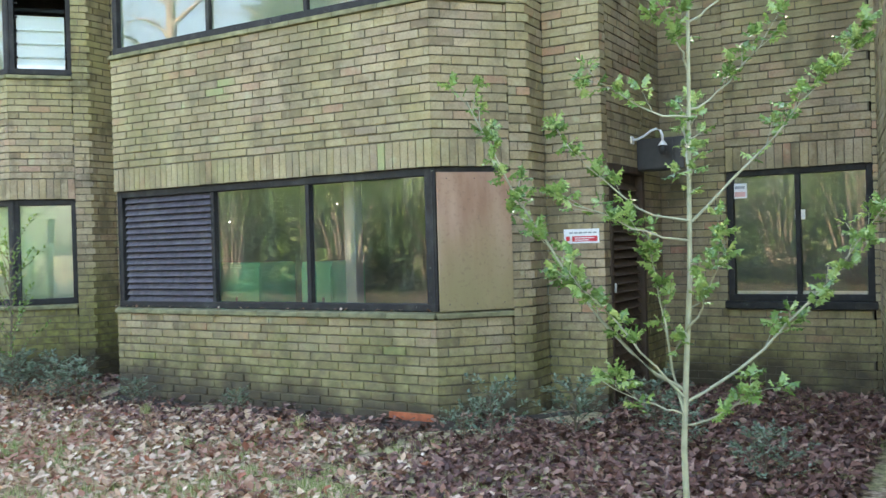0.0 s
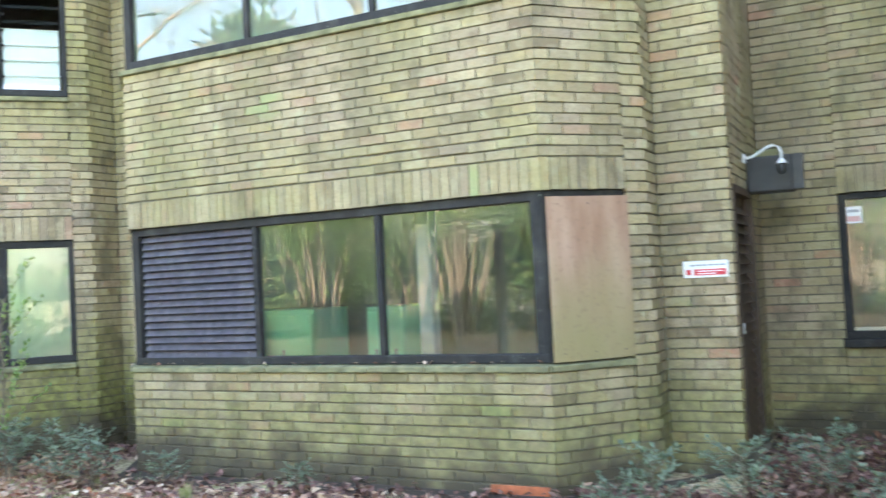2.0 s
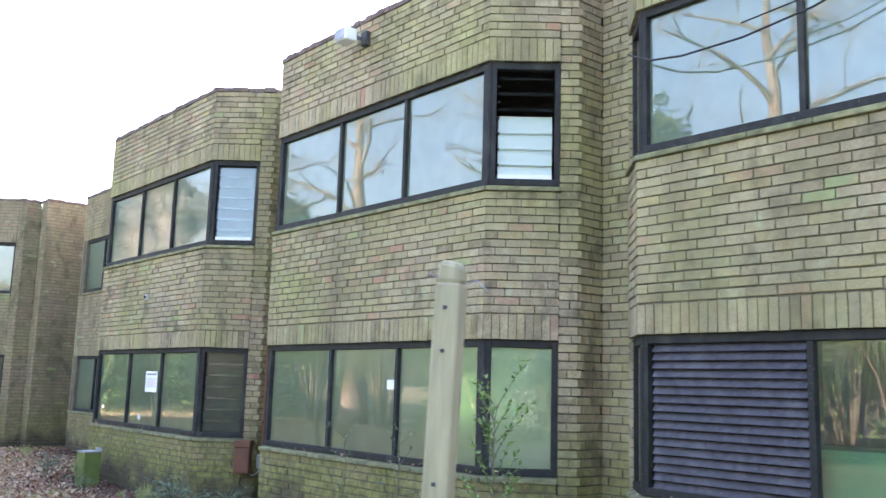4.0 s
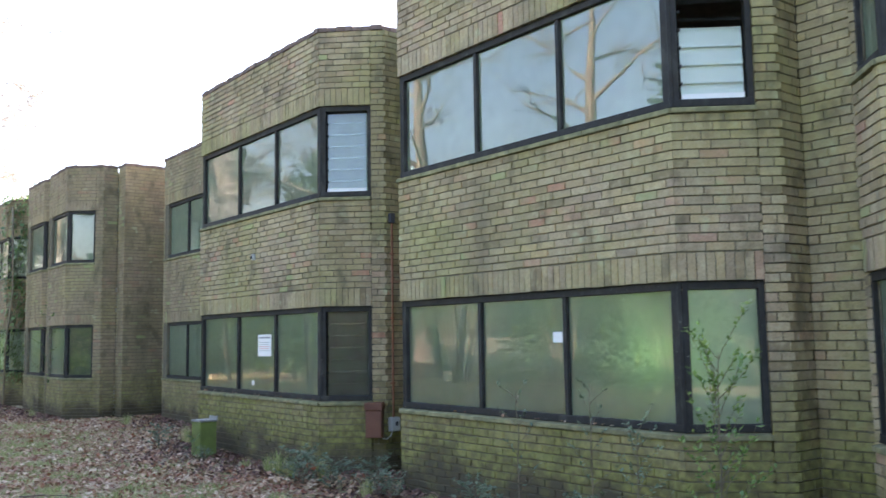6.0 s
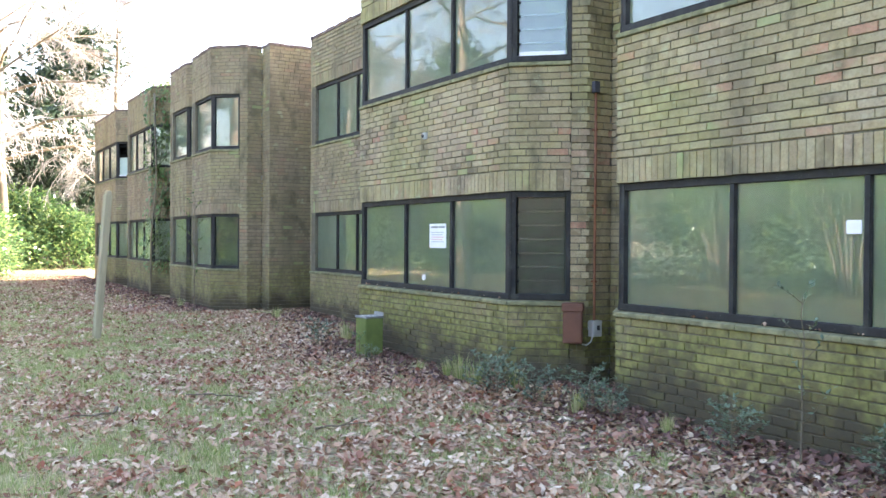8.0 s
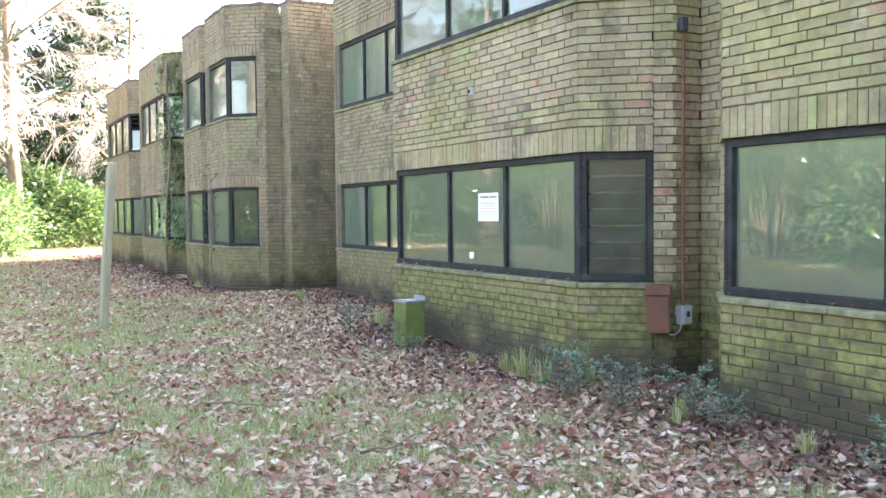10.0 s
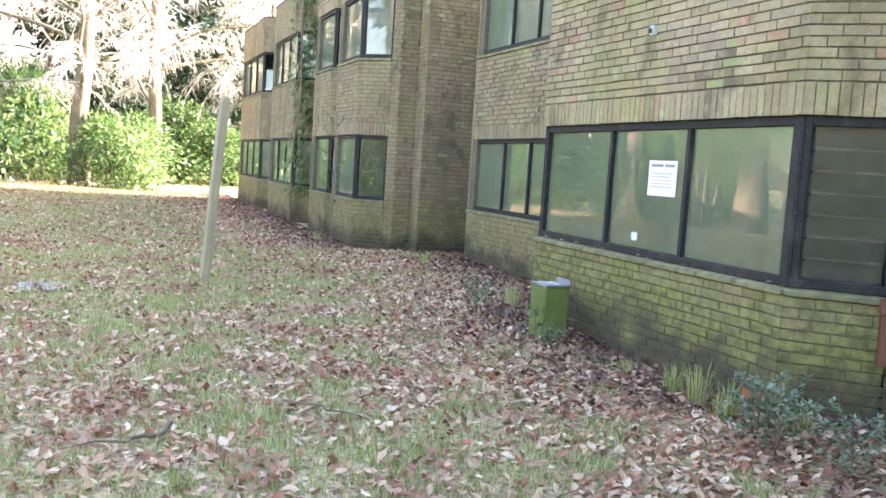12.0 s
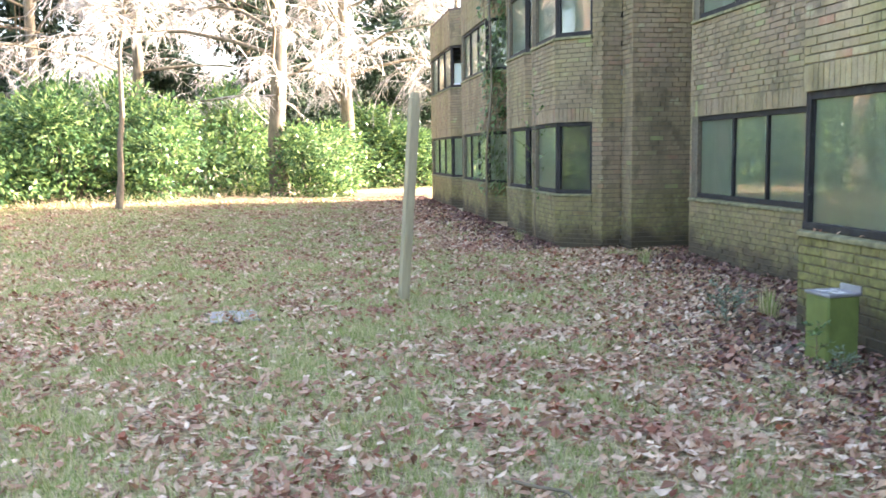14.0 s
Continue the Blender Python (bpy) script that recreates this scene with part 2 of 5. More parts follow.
HOLLY = leaf_material("holly leaf", [(0.0, (0.10, 0.19, 0.05)), (0.5, (0.23, 0.38, 0.11)), (1.0, (0.42, 0.55, 0.19))], 0.10, 0.35, None, 0.8)
LAUREL = leaf_material("laurel leaf", [(0.0, (0.035, 0.08, 0.03)), (0.4, (0.09, 0.18, 0.065)), (0.7, (0.17, 0.28, 0.09)), (1.0, (0.32, 0.41, 0.13))], 0.18, 0.32)
IVY = leaf_material("ivy leaf", [(0.0, (0.06, 0.12, 0.04)), (0.6, (0.12, 0.21, 0.07)), (1.0, (0.21, 0.31, 0.10))], 0.3, 0.2)
SHRUB = leaf_material("grey green leaf", [(0.0, (0.09, 0.14, 0.085)), (0.5, (0.17, 0.24, 0.15)), (1.0, (0.30, 0.37, 0.25))], 0.4, 0.2)
NEEDLE = leaf_material("conifer needles", [(0.0, (0.02, 0.045, 0.02)), (0.6, (0.035, 0.07, 0.03)), (1.0, (0.06, 0.10, 0.045))], 0.6, 0.1)
STRAW = leaf_material("dead grass", [(0.0, (0.25, 0.19, 0.10)), (1.0, (0.50, 0.42, 0.26))], 0.8, 0.2)


def glass_material(name, grime, ior, streak=(1.0, 1.0, 1.0)):
    m, nt, b = material(name)
    f = node(nt, "ShaderNodeFresnel", IOR=ior)
    t = nt.nodes.new("ShaderNodeBsdfTransparent")
    t.inputs[0].default_value = (0.86, 0.90, 0.85, 1.0)
    g = nt.nodes.new("ShaderNodeBsdfGlossy")
    g.inputs["Roughness"].default_value = 0.015
    d = nt.nodes.new("ShaderNodeBsdfDiffuse")
    d.inputs[0].default_value = (0.45, 0.50, 0.42, 1.0)
    s0 = nt.nodes.new("ShaderNodeMixShader")
    dirt = level(nt, position_noise(nt, 6.0, 8.0, streak), 0.3, 0.75, grime)
    nt.links.new(dirt, s0.inputs[0])
    nt.links.new(t.outputs[0], s0.inputs[1])
    nt.links.new(d.outputs[0], s0.inputs[2])
    s = nt.nodes.new("ShaderNodeMixShader")
    nt.links.new(f.outputs[0], s.inputs[0])
    nt.links.new(s0.outputs[0], s.inputs[1])
    nt.links.new(g.outputs[0], s.inputs[2])
    nt.links.new(s.outputs[0], nt.nodes["Material Output"].inputs[0])
    return m


GLASS = glass_material("window glass", 0.12, 2.05)
GRIMY = glass_material("grimy window glass", 0.13, 2.15, (1.0, 1.0, 0.2))


def ground_material():
    m, nt, b = material("leafy lawn", 0.95)
    fine = position_noise(nt, 26.0, 8.0)
    mid = position_noise(nt, 5.0, 6.0)
    broad = position_noise(nt, 0.55, 5.0)
    grass = ramp(nt, fine, [(0.3, (0.15, 0.15, 0.065)), (0.52, (0.38, 0.37, 0.17)), (0.72, (0.62, 0.56, 0.33))])
    litter = ramp(nt, fine, [(0.3, (0.11, 0.072, 0.045)), (0.48, (0.33, 0.23, 0.15)), (0.62, (0.56, 0.43, 0.30)), (0.8, (0.72, 0.60, 0.45))])
    soil = mix(nt, level(nt, mid, 0.45, 0.6), grass, litter)
    c = mix(nt, level(nt, broad, 0.4, 0.65, 0.5), soil, litter)
    nt.links.new(c, b.inputs["Base Color"])
    bump(nt, b, fine, 0.9, 0.03)
    return m


GROUND = ground_material()

# ---- mesh tools ----


def box(bm, x0, x1, y0, y1, z0, z1, bevel=0.0):
    m = Matrix.LocRotScale(((x0 + x1) / 2, (y0 + y1) / 2, (z0 + z1) / 2), None, (abs(x1 - x0), abs(y1 - y0), abs(z1 - z0)))
    made = bmesh.ops.create_cube(bm, size=1.0, matrix=m)["verts"]
    if bevel:
        edges = {e for v in made for e in v.link_edges}
        bmesh.ops.bevel(bm, geom=list(edges), offset=bevel, segments=2, affect="EDGES", profile=0.5)
    return bm


def boxed(x0, x1, y0, y1, z0, z1, bevel=0.0):
    return box(bmesh.new(), x0, x1, y0, y1, z0, z1, bevel)


def part(name, bm, mat, parent=None, label="", at=None):
    me = bpy.data.meshes.new(name)
    bm.to_mesh(me)
    bm.free()
    me.materials.append(mat)
    ob = new(name, me)
    if parent is not None:
        ob.parent = parent
    if at is not None:
        ob.matrix_basis = at
    if label:
        tagged(ob, label)
    return ob


def from_lists(name, verts, faces, mat, parent=None, smooth=False):
    me = bpy.data.meshes.new(name)
    me.from_pydata(verts, [], faces)
    me.materials.append(mat)
    if smooth:
        me.polygons.foreach_set("use_smooth", [True] * len(me.polygons))
    ob = new(name, me)
    if parent is not None:
        ob.parent = parent
    return ob


def thing(name, label, category, at=None, group="", kind=""):
    ob = new(name)
    ob.empty_display_size = 0.1
    if at is not None:
        ob.matrix_basis = at
    return tagged(ob, label, category, group, kind)


def tube(verts, faces, path, radii, sides):
    """A tapered tube along path, appended to verts and faces."""
    start = len(verts)
    for i, p in enumerate(path):
        a = path[min(i + 1, len(path) - 1)] - path[max(i - 1, 0)]
        a = a.normalized() if a.length > 1e-6 else Vector((0, 0, 1))
        u = a.orthogonal().normalized()
        w = a.cross(u)
        for k in range(sides):
            th = 2 * math.pi * k / sides
            verts.append(p + (u * math.cos(th) + w * math.sin(th)) * radii[i])
    for i in range(len(path) - 1):
        for k in range(sides):
            a, b = start + i * sides + k, start + i * sides + (k + 1) % sides
            faces.append((a, b, b + sides, a + sides))
    faces.append(tuple(start + (len(path) - 1) * sides + k for k in range(sides)))


def pipe(name, points, radius, mat, parent=None, sides=8):
    v, f = [], []
    tube(v, f, [Vector(p) for p in points], [radius] * len(points), sides)
    return from_lists(name, v, f, mat, parent, True)


# ---- ground ----
bm = bmesh.new()
bmesh.ops.create_grid(bm, x_segments=80, y_segments=80, size=1.0, matrix=Matrix.Translation((-14, 0, 0)) @ Matrix.Diagonal((34, 24, 1, 1)))
for v in bm.verts:
    edge = max(abs(v.co.x + 14) / 34, abs(v.co.y) / 24)
    v.co.z = (noise.noise(v.co * 0.35) * 0.05 + noise.noise(v.co * 1.3) * 0.02 - 0.02) * (1 - edge ** 8)
outer = [bm.verts.new((-14 + 34 * sx * 60, 24 * sy * 60, 0.0)) for sx, sy in ((-1, -1), (1, -1), (1, 1), (-1, 1))]
side = [[], [], [], []]
for v in bm.verts[:-4]:
    if abs(v.co.y + 24) < 1e-3:
        side[0].append(v)
    if abs(v.co.x - 20) < 1e-3:
        side[1].append(v)
    if abs(v.co.y - 24) < 1e-3:
        side[2].append(v)
    if abs(v.co.x + 48) < 1e-3:
        side[3].append(v)
side[0].sort(key=lambda w: w.co.x)
side[1].sort(key=lambda w: w.co.y)
side[2].sort(key=lambda w: -w.co.x)
side[3].sort(key=lambda w: -w.co.y)
for i in range(4):
    bm.faces.new(side[i][::-1] + [outer[i], outer[(i + 1) % 4]])
ground = part("ground", bm, GROUND)
tagged(ground, "lawn of short grass under a thick scatter of fallen leaves", "ground", kind="structure")

# ---- brick walls ----
COURSE, BRICK_L, JOINT = 0.075, 0.225, 0.007
ZS, ZH, ZUS, ZUH, ZR = 0.87, 2.04, 3.42, 4.59, 5.56
LOOSE = []          # whole bricks that become objects of their own, made at the end of the file


class Wall:
    """Mortar body and bricks of one wall, gathered run by run."""

    def __init__(self, number, label, brick=None):
        self.ob = new("wall_%s" % number, bpy.data.meshes.new("wall"))
        tagged(self.ob, label, "wall", kind="structure")
        self.v, self.f, self.bv, self.bf, self.cv, self.cf = [], [], [], [], [], []
        self.rng = random.Random(sum(ord(c) * 7 for c in str(number)))
        self.loose = 0
        self.brick = brick or BRICK

    def block(self, store_v, store_f, P, u, n, s0, s1, z0, z1, d0, d1, back=True):
        k = len(store_v)
        for s in (s0, s1):
            for d in (d0, d1):
                for z in (z0, z1):
                    store_v.append((P.x + u.x * s + n.x * d, P.y + u.y * s + n.y * d, z))
        q = [(0, 2, 3, 1), (4, 5, 7, 6), (2, 6, 7, 3), (1, 3, 7, 5), (0, 4, 6, 2)]
        if back:
            q.append((0, 1, 5, 4))
        store_f.extend(tuple(k + i for i in t) for t in q)

    def run(self, p, q, z0, z1, soldier=False, near=False, off=0.0, skip=(), tooth=(0.0, 0.0)):
        """Bricks and mortar from p to q between two heights; the outer face looks to the right of the way from p to q."""
        P, Q = Vector((*p, 0)), Vector((*q, 0))
        L = (Q - P).length
        u = (Q - P) / L
        n = Vector((u.y, -u.x, 0))
        rng = self.rng
        self.block(self.v, self.f, P, u, n, 0.012, L - 0.014, z0, z1, -0.22, -0.013)
        if z1 == ZR:
            pieces = max(1, round(L / 0.112))
            for i in range(pieces):
                lift = rng.uniform(-0.008, 0.008)
                self.block(self.cv, self.cf, P, u, n, L * i / pieces + 0.004, L * (i + 1) / pieces - 0.004, ZR - 0.002, ZR + 0.055 + lift, -0.20, 0.012 + lift, True)
        z = z0
        if soldier:
            count = max(1, round(L / COURSE))
            w = L / count
            for i in range(count):
                o = rng.uniform(-0.002, 0.003)
                self.block(self.bv, self.bf, P, u, n, i * w + 0.004, (i + 1) * w - 0.004, z0 + rng.uniform(-0.003, 0.002), z0 + 0.217 + rng.uniform(-0.003, 0.003), -0.06, o, False)
            z += 0.225
        row = round(z / COURSE)
        rows = max(1, round((z1 - z) / COURSE))
        h = (z1 - z) / rows
        for r in range(rows):
            za, zb = z + r * h + 0.006, z + (r + 1) * h - 0.006
            lo, hi = (-tooth[0], L + tooth[1]) if (row + r) % 2 else (0.0, L)
            s = off - (0.1125 if (row + r) % 2 else 0.0) - 0.02 * ((row + r) % 3)
            s -= BRICK_L * math.ceil(max(0.0, s) / BRICK_L)
            while s < hi:
                a, b = max(s, lo) + (JOINT / 2 if s > 0 else 0.0), min(s + BRICK_L - JOINT / 2, hi)
                if b - a > 0.02 and not any(x0 < (a + b) / 2 < x1 and y0 < (za + zb) / 2 < y1 for x0, x1, y0, y1 in skip):
                    o = rng.uniform(-0.003, 0.004)
                    dz = rng.uniform(-0.002, 0.002)
                    if near and b - a > BRICK_L - 1.6 * JOINT and self.loose < 300:
                        self.loose += 1
                        LOOSE.append((self.ob, self.brick, P + u * ((a + b) / 2) + n * o, math.atan2(u.y, u.x) + rng.uniform(-0.008, 0.008), (za + zb) / 2 + dz, zb - za))
                    else:
                        self.block(self.bv, self.bf, P, u, n, a + rng.uniform(0, 0.003), b - rng.uniform(0, 0.003), za + dz, zb + dz, -0.06, o, False)
                s += BRICK_L

    def done(self):
        self.ob.data.from_pydata(self.v, [], self.f)
        self.ob.data.materials.append(MORTAR)
        bricks = from_lists("bricks", self.bv, self.bf, self.brick, self.ob)
        tagged(bricks, "coursed yellow stock bricks with green algae", kind="stuff")
        if self.cv:
            tagged(from_lists("coping", self.cv, self.cf, COPING, self.ob), "dark weathered brick coping on the parapet")
        return self.ob


# ---- windows ----


def local(p, q):
    """The frame of a wall run: x along it, y into the building, z up."""
    u = (Vector((*q, 0)) - Vector((*p, 0)))
    return Matrix.Translation((*p, 0)) @ Matrix.Rotation(math.atan2(u.y, u.x), 4, "Z"), u.length


WINDOWS = [0]


def window(p, q, z0, z1, panes, label, post_l=0.06, post_r=0.06, head=0.07):
    """A ribbon window between two points of the wall. panes: (share of the width, what fills it)."""
    WINDOWS[0] += 1
    m, L = local(p, q)
    w = thing("window_%d" % WINDOWS[0], label, "window", m, kind="structure")
    y0, y1 = 0.035, 0.105
    part("head_rail", boxed(0, L, y0, y1, z1 - head, z1 - 0.002, 0.006), FRAME, w)
    part("bottom_rail", boxed(0, L, y0 - 0.01, y1, z0 + 0.002, z0 + 0.065, 0.006), FRAME, w)
    part("jamb", boxed(0, post_l, y0 - 0.004, y1 + 0.004, z0 + 0.003, z1 - 0.003, 0.006), FRAME, w)
    part("jamb", boxed(L - post_r, L, y0 - 0.004, y1 + 0.004, z0 + 0.003, z1 - 0.003, 0.006), FRAME, w)
    total = sum(s for s, _ in panes)
    a = post_l
    inner = L - post_l - post_r
    za, zb = z0 + 0.06, z1 - head
    for i, (share, kind) in enumerate(panes):
        b = a + inner * share / total
        if i:
            part("mullion", boxed(a - 0.022, a + 0.022, y0 + 0.004, y1 - 0.004, za, zb, 0.004), FRAME, w)
        fill_pane(w, a, b, za, zb, kind, y0)
        a = b
    return w


def sheet(a, b, y, za, zb):
    """One sheet of glass that looks outwards."""
    bm = bmesh.new()
    bm.faces.new([bm.verts.new(c) for c in ((a, y, za), (b, y, za), (b, y, zb), (a, y, zb))])
    return bm


def fill_pane(w, a, b, za, zb, kind, y0):
    y = y0 + 0.04
    if kind == "louvre":
        part("back_panel", boxed(a, b, y + 0.03, y + 0.04, za, zb), SLAT, w)
        count = 17
        for i in range(count):
            z = za + (zb - za) * (i + 0.5) / count
            bm = boxed(a + 0.03, b - 0.03, -0.004, 0.004, -0.034, 0.034)
            part("slat", bm, SLAT, w, at=Matrix.Translation((0, y - 0.012, z)) @ Matrix.Rotation(radians(-32), 4, "X"))
        return
    if kind == "board":
        part("board", boxed(a - 0.05, b + 0.05, -0.012, 0.006, za - 0.055, zb + 0.02, 0.003), BOARD, w, "weathered reddish plywood sheet")
        for sx in (0.06, 0.5, 0.94):
            for z in (za, zb - 0.03):
                part("screw", boxed(a + (b - a) * sx - 0.004, a + (b - a) * sx + 0.004, -0.015, -0.011, z - 0.004, z + 0.004), INK, w)
        return
    if kind.startswith("jalousie"):
        count = 7
        for i in range(count):
            z = za + (zb - za) * (i + 0.5) / count
            bm = sheet(a + 0.02, b - 0.02, 0.0, -0.085, 0.085)
            open_up = kind == "jalousie_open" and i >= 4
            mat = GLASS if kind != "jalousie_open" or open_up else BLIND
            part("glass_slat", bm, mat, w, at=Matrix.Translation((0, y, z)) @ Matrix.Rotation(radians(-62 if open_up else 5 if kind == "jalousie_dark" else -8), 4, "X"))
            part("clip", boxed(a + 0.012, a + 0.03, y - 0.02, y + 0.02, z - 0.095, z - 0.075), FRAME, w)
        if kind != "jalousie_dark":
            part("bottom_strip", boxed(a + 0.02, b - 0.02, y - 0.03, y - 0.004, za, za + 0.05, 0.003), WHITE, w, "white painted bottom strip")
        if kind != "jalousie_open":
            part("film", boxed(a, b, y + 0.10, y + 0.104, za, zb), DIMFILM if kind == "jalousie_dark" else BLIND, w)
        return
    pane = part("pane", sheet(a, b, y, za, zb), GRIMY if kind == "clear" else GLASS, w)
    pane.visible_shadow = False
    if kind == "dim":
        part("film", boxed(a, b, y + 0.008, y + 0.011, za, zb), DIMFILM, w, "dim grey green film behind the glass")
    if kind == "grey":
        part("inner_ledge", boxed(a + 0.01, b - 0.01, y + 0.0045, y + 0.0075, za, za + 0.035), WHITE, w, "white ledge behind the glass")
        part("film", boxed(a, b, y + 0.008, y + 0.011, za, zb), SHADED_FILM, w, "grey film behind the glass, darkened for the recess shade")
    if kind == "film":
        part("film", boxed(a, b, y + 0.008, y + 0.011, za, zb), BLIND, w, "pale green translucent film")


def sill(wall, p, q, z):
    """Sill slabs along a run."""
    m, L = local(p, q)
    s = thing("sill", "mossy grey window sill of short slabs", "window sill", m, kind="structure")
    count = max(1, round(L / 0.45))
    for i in range(count):
        a, b = L * i / count, L * (i + 1) / count
        bm = boxed(a + 0.002, b - 0.002, -0.028, 0.05, -0.055, 0.0, 0.008)
        for v in bm.verts:
            if v.co.y < -0.01 and v.co.z > -0.03:
                v.co.z -= 0.012
        part("slab", bm, SILL, s, at=Matrix.Translation((0, 0, z)))
    return s


PANES3 = ((1.06, "film"), (1.0, "film"), (1.0, "film"))


def bay(wall, X, Y, W, lower, upper, right_l, right_u, cut=(0.35, 0.35), cham=(0.445, 0.49, 0.555, 0.611), near=False, base=-0.25):
    """One projecting bay: left splay, front, right splay with its brick jamb. X, Y: the right front corner."""
    fl, fr = (X - W, Y), (X, Y)
    cr, ce = (X + cham[0], Y + cham[1]), (X + cham[2], Y + cham[3])
    runs = [(fl, fr)]
    if cut:
        runs.insert(0, ((X - W - cut[0], Y + cut[1]), fl))
    for p, q in runs:
        notch = (0.03, 0.0) if cut and q == fl else (0.0, 0.0)
        wall.run(p, q, base, ZS - 0.055, near=near, tooth=notch)
        wall.run(p, q, ZH, ZUS - 0.055, soldier=True, near=near, tooth=notch)
        wall.run(p, q, ZUH, ZR, soldier=True, tooth=notch)
    wall.run(fr, cr, base, ZS - 0.055, near=near)
    wall.run(fr, cr, ZH, ZUS - 0.055, soldier=True)
    wall.run(fr, cr, ZUH, ZR, soldier=True)
    wall.run(cr, ce, base, ZR, tooth=(0.0, 0.032))
    for z0, z1, panes, right in ((ZS, ZH, lower, right_l), (ZUS, ZUH, upper, right_u)):
        storey = "ground floor" if z0 == ZS else "upper floor"
        window(fl, fr, z0, z1, panes, "%s ribbon window with charcoal frame and pale panes" % storey, post_l=0.07, post_r=0.10)
        window(fr, cr, z0, z1, ((1, right),), "narrow %s corner window with charcoal frame" % storey, post_l=0.08, post_r=0.05)
        sill(wall, fl, fr, z0)
        sill(wall, fr, cr, z0)
        if cut:
            window(runs[0][0], fl, z0, z1, ((1, "film"),), "narrow %s splay window with charcoal frame" % storey, post_l=0.05, post_r=0.07)
            sill(wall, runs[0][0], fl, z0)
    roof_poly = [fl, fr, ce, (ce[0], Y + 3.5), (fl[0] - (cut[0] if cut else 0), Y + 3.5)]
    if cut:
        roof_poly.append(runs[0][0])
    for name, z, t in (("roof", ZR - 0.12, 0.2), ("floor_slab", ZUS - 0.55, 0.3), ("floor_slab", 0.35, 0.3)):
        bm = bmesh.new()
        c = Vector((sum(p[0] for p in roof_poly) / len(roof_poly), sum(p[1] for p in roof_poly) / len(roof_poly), 0))
        pts = [c + (Vector((*p, 0)) - c) * 0.93 for p in roof_poly]
        face = bm.faces.new([bm.verts.new((p.x, p.y, z)) for p in pts])
        ext = bmesh.ops.extrude_face_region(bm, geom=[face])["geom"]
        for g in ext:
            if isinstance(g, bmesh.types.BMVert):
                g.co.z -= t
        ob = part(name, bm, SLAB)
        tagged(ob, "plain concrete slab inside the brick building", "slab", kind="structure")
    return ce


XA, YA, WID = -3.549, 6.039, 3.769
XB, YB = -8.917, 5.959
XC, YC = -14.298, 5.862
XD, YD = -19.46, 7.26
XE, YE = -25.35, 5.74
BACK = 0.95

wall_a = Wall(1, "yellow stock brick bay with green algae and a soldier course")
ceA = bay(wall_a, XA, YA, WID, ((1.0, "louvre"), (0.92, "clear"), (0.98, "clear")), PANES3, "board", "jalousie", near=True)
pa = YA + BACK
wall_a.run(ceA, (ceA[0], pa), -0.25, ZR)
wall_a.run((ceA[0], pa), (-2.48, pa), -0.25, ZR)
wall_a.run((-2.48, pa), (-2.48, 7.12), -0.25, ZR)
wall_a.run((-2.48, 7.12), (-2.48, 8.05), 2.06, ZR)
wall_a.run((-2.48, 8.05), (-2.48, 8.60), -0.25, ZR)
wall_a.done()

wall_w = Wall(2, "shaded brick back wall of the recess")
WX0, WX1, WY = -1.86, -0.60, 8.60
wall_w.run((-2.48, WY), (WX0, WY), -0.25, ZR)
wall_w.run((WX0, WY), (WX1, WY), -0.25, 0.80)
wall_w.run((WX0, WY), (WX1, WY), 2.03, ZR, soldier=True)
wall_w.run((WX1, WY), (-0.56, WY), -0.25, ZR)
wall_w.done()
window((WX0, WY), (WX1, WY), 0.80, 2.03, ((1, "grey"), (1, "grey")), "two pane window with charcoal frame in the recess", head=0.06)
m, L = local((WX0, WY), (WX1, WY))
lw = thing("sill", "dark painted wooden window sill", "window sill", m, kind="structure")
part("slab", boxed(-0.02, L + 0.02, -0.05, 0.06, 0.735, 0.802, 0.006), FRAME, lw)

wall_e = Wall(3, "brick side wall seen along its face")
wall_e.run((-0.56, WY), (-0.05, 4.2), -0.25, ZR)
wall_e.run((-0.05, 4.2), (6.0, 4.2), -0.25, ZR)
wall_e.done()

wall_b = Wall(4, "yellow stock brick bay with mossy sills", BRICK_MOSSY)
ceB = bay(wall_b, XB, YB, WID, PANES3, PANES3, "film", "jalousie_open", near=True)
pb = YB + BACK
wall_b.run(ceB, (ceB[0], pb), -0.25, ZR)
wall_b.run((ceB[0], pb), (XA - WID - 0.35, pb), -0.25, ZR)
wall_b.run((XA - WID - 0.35, pb), (XA - WID - 0.35, YA + 0.35), -0.25, ZR)
wall_b.done()

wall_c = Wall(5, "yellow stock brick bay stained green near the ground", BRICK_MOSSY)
ceC = bay(wall_c, XC, YC, WID, PANES3, PANES3, "jalousie_dark", "jalousie", near=True)
pc = YC + BACK
wall_c.run(ceC, (ceC[0], pc), -0.25, ZR)
wall_c.run((ceC[0], pc), (XB - WID - 0.35, pc), -0.25, ZR)
wall_c.run((XB - WID - 0.35, pc), (XB - WID - 0.35, YB + 0.35), -0.25, ZR)
wall_c.done()

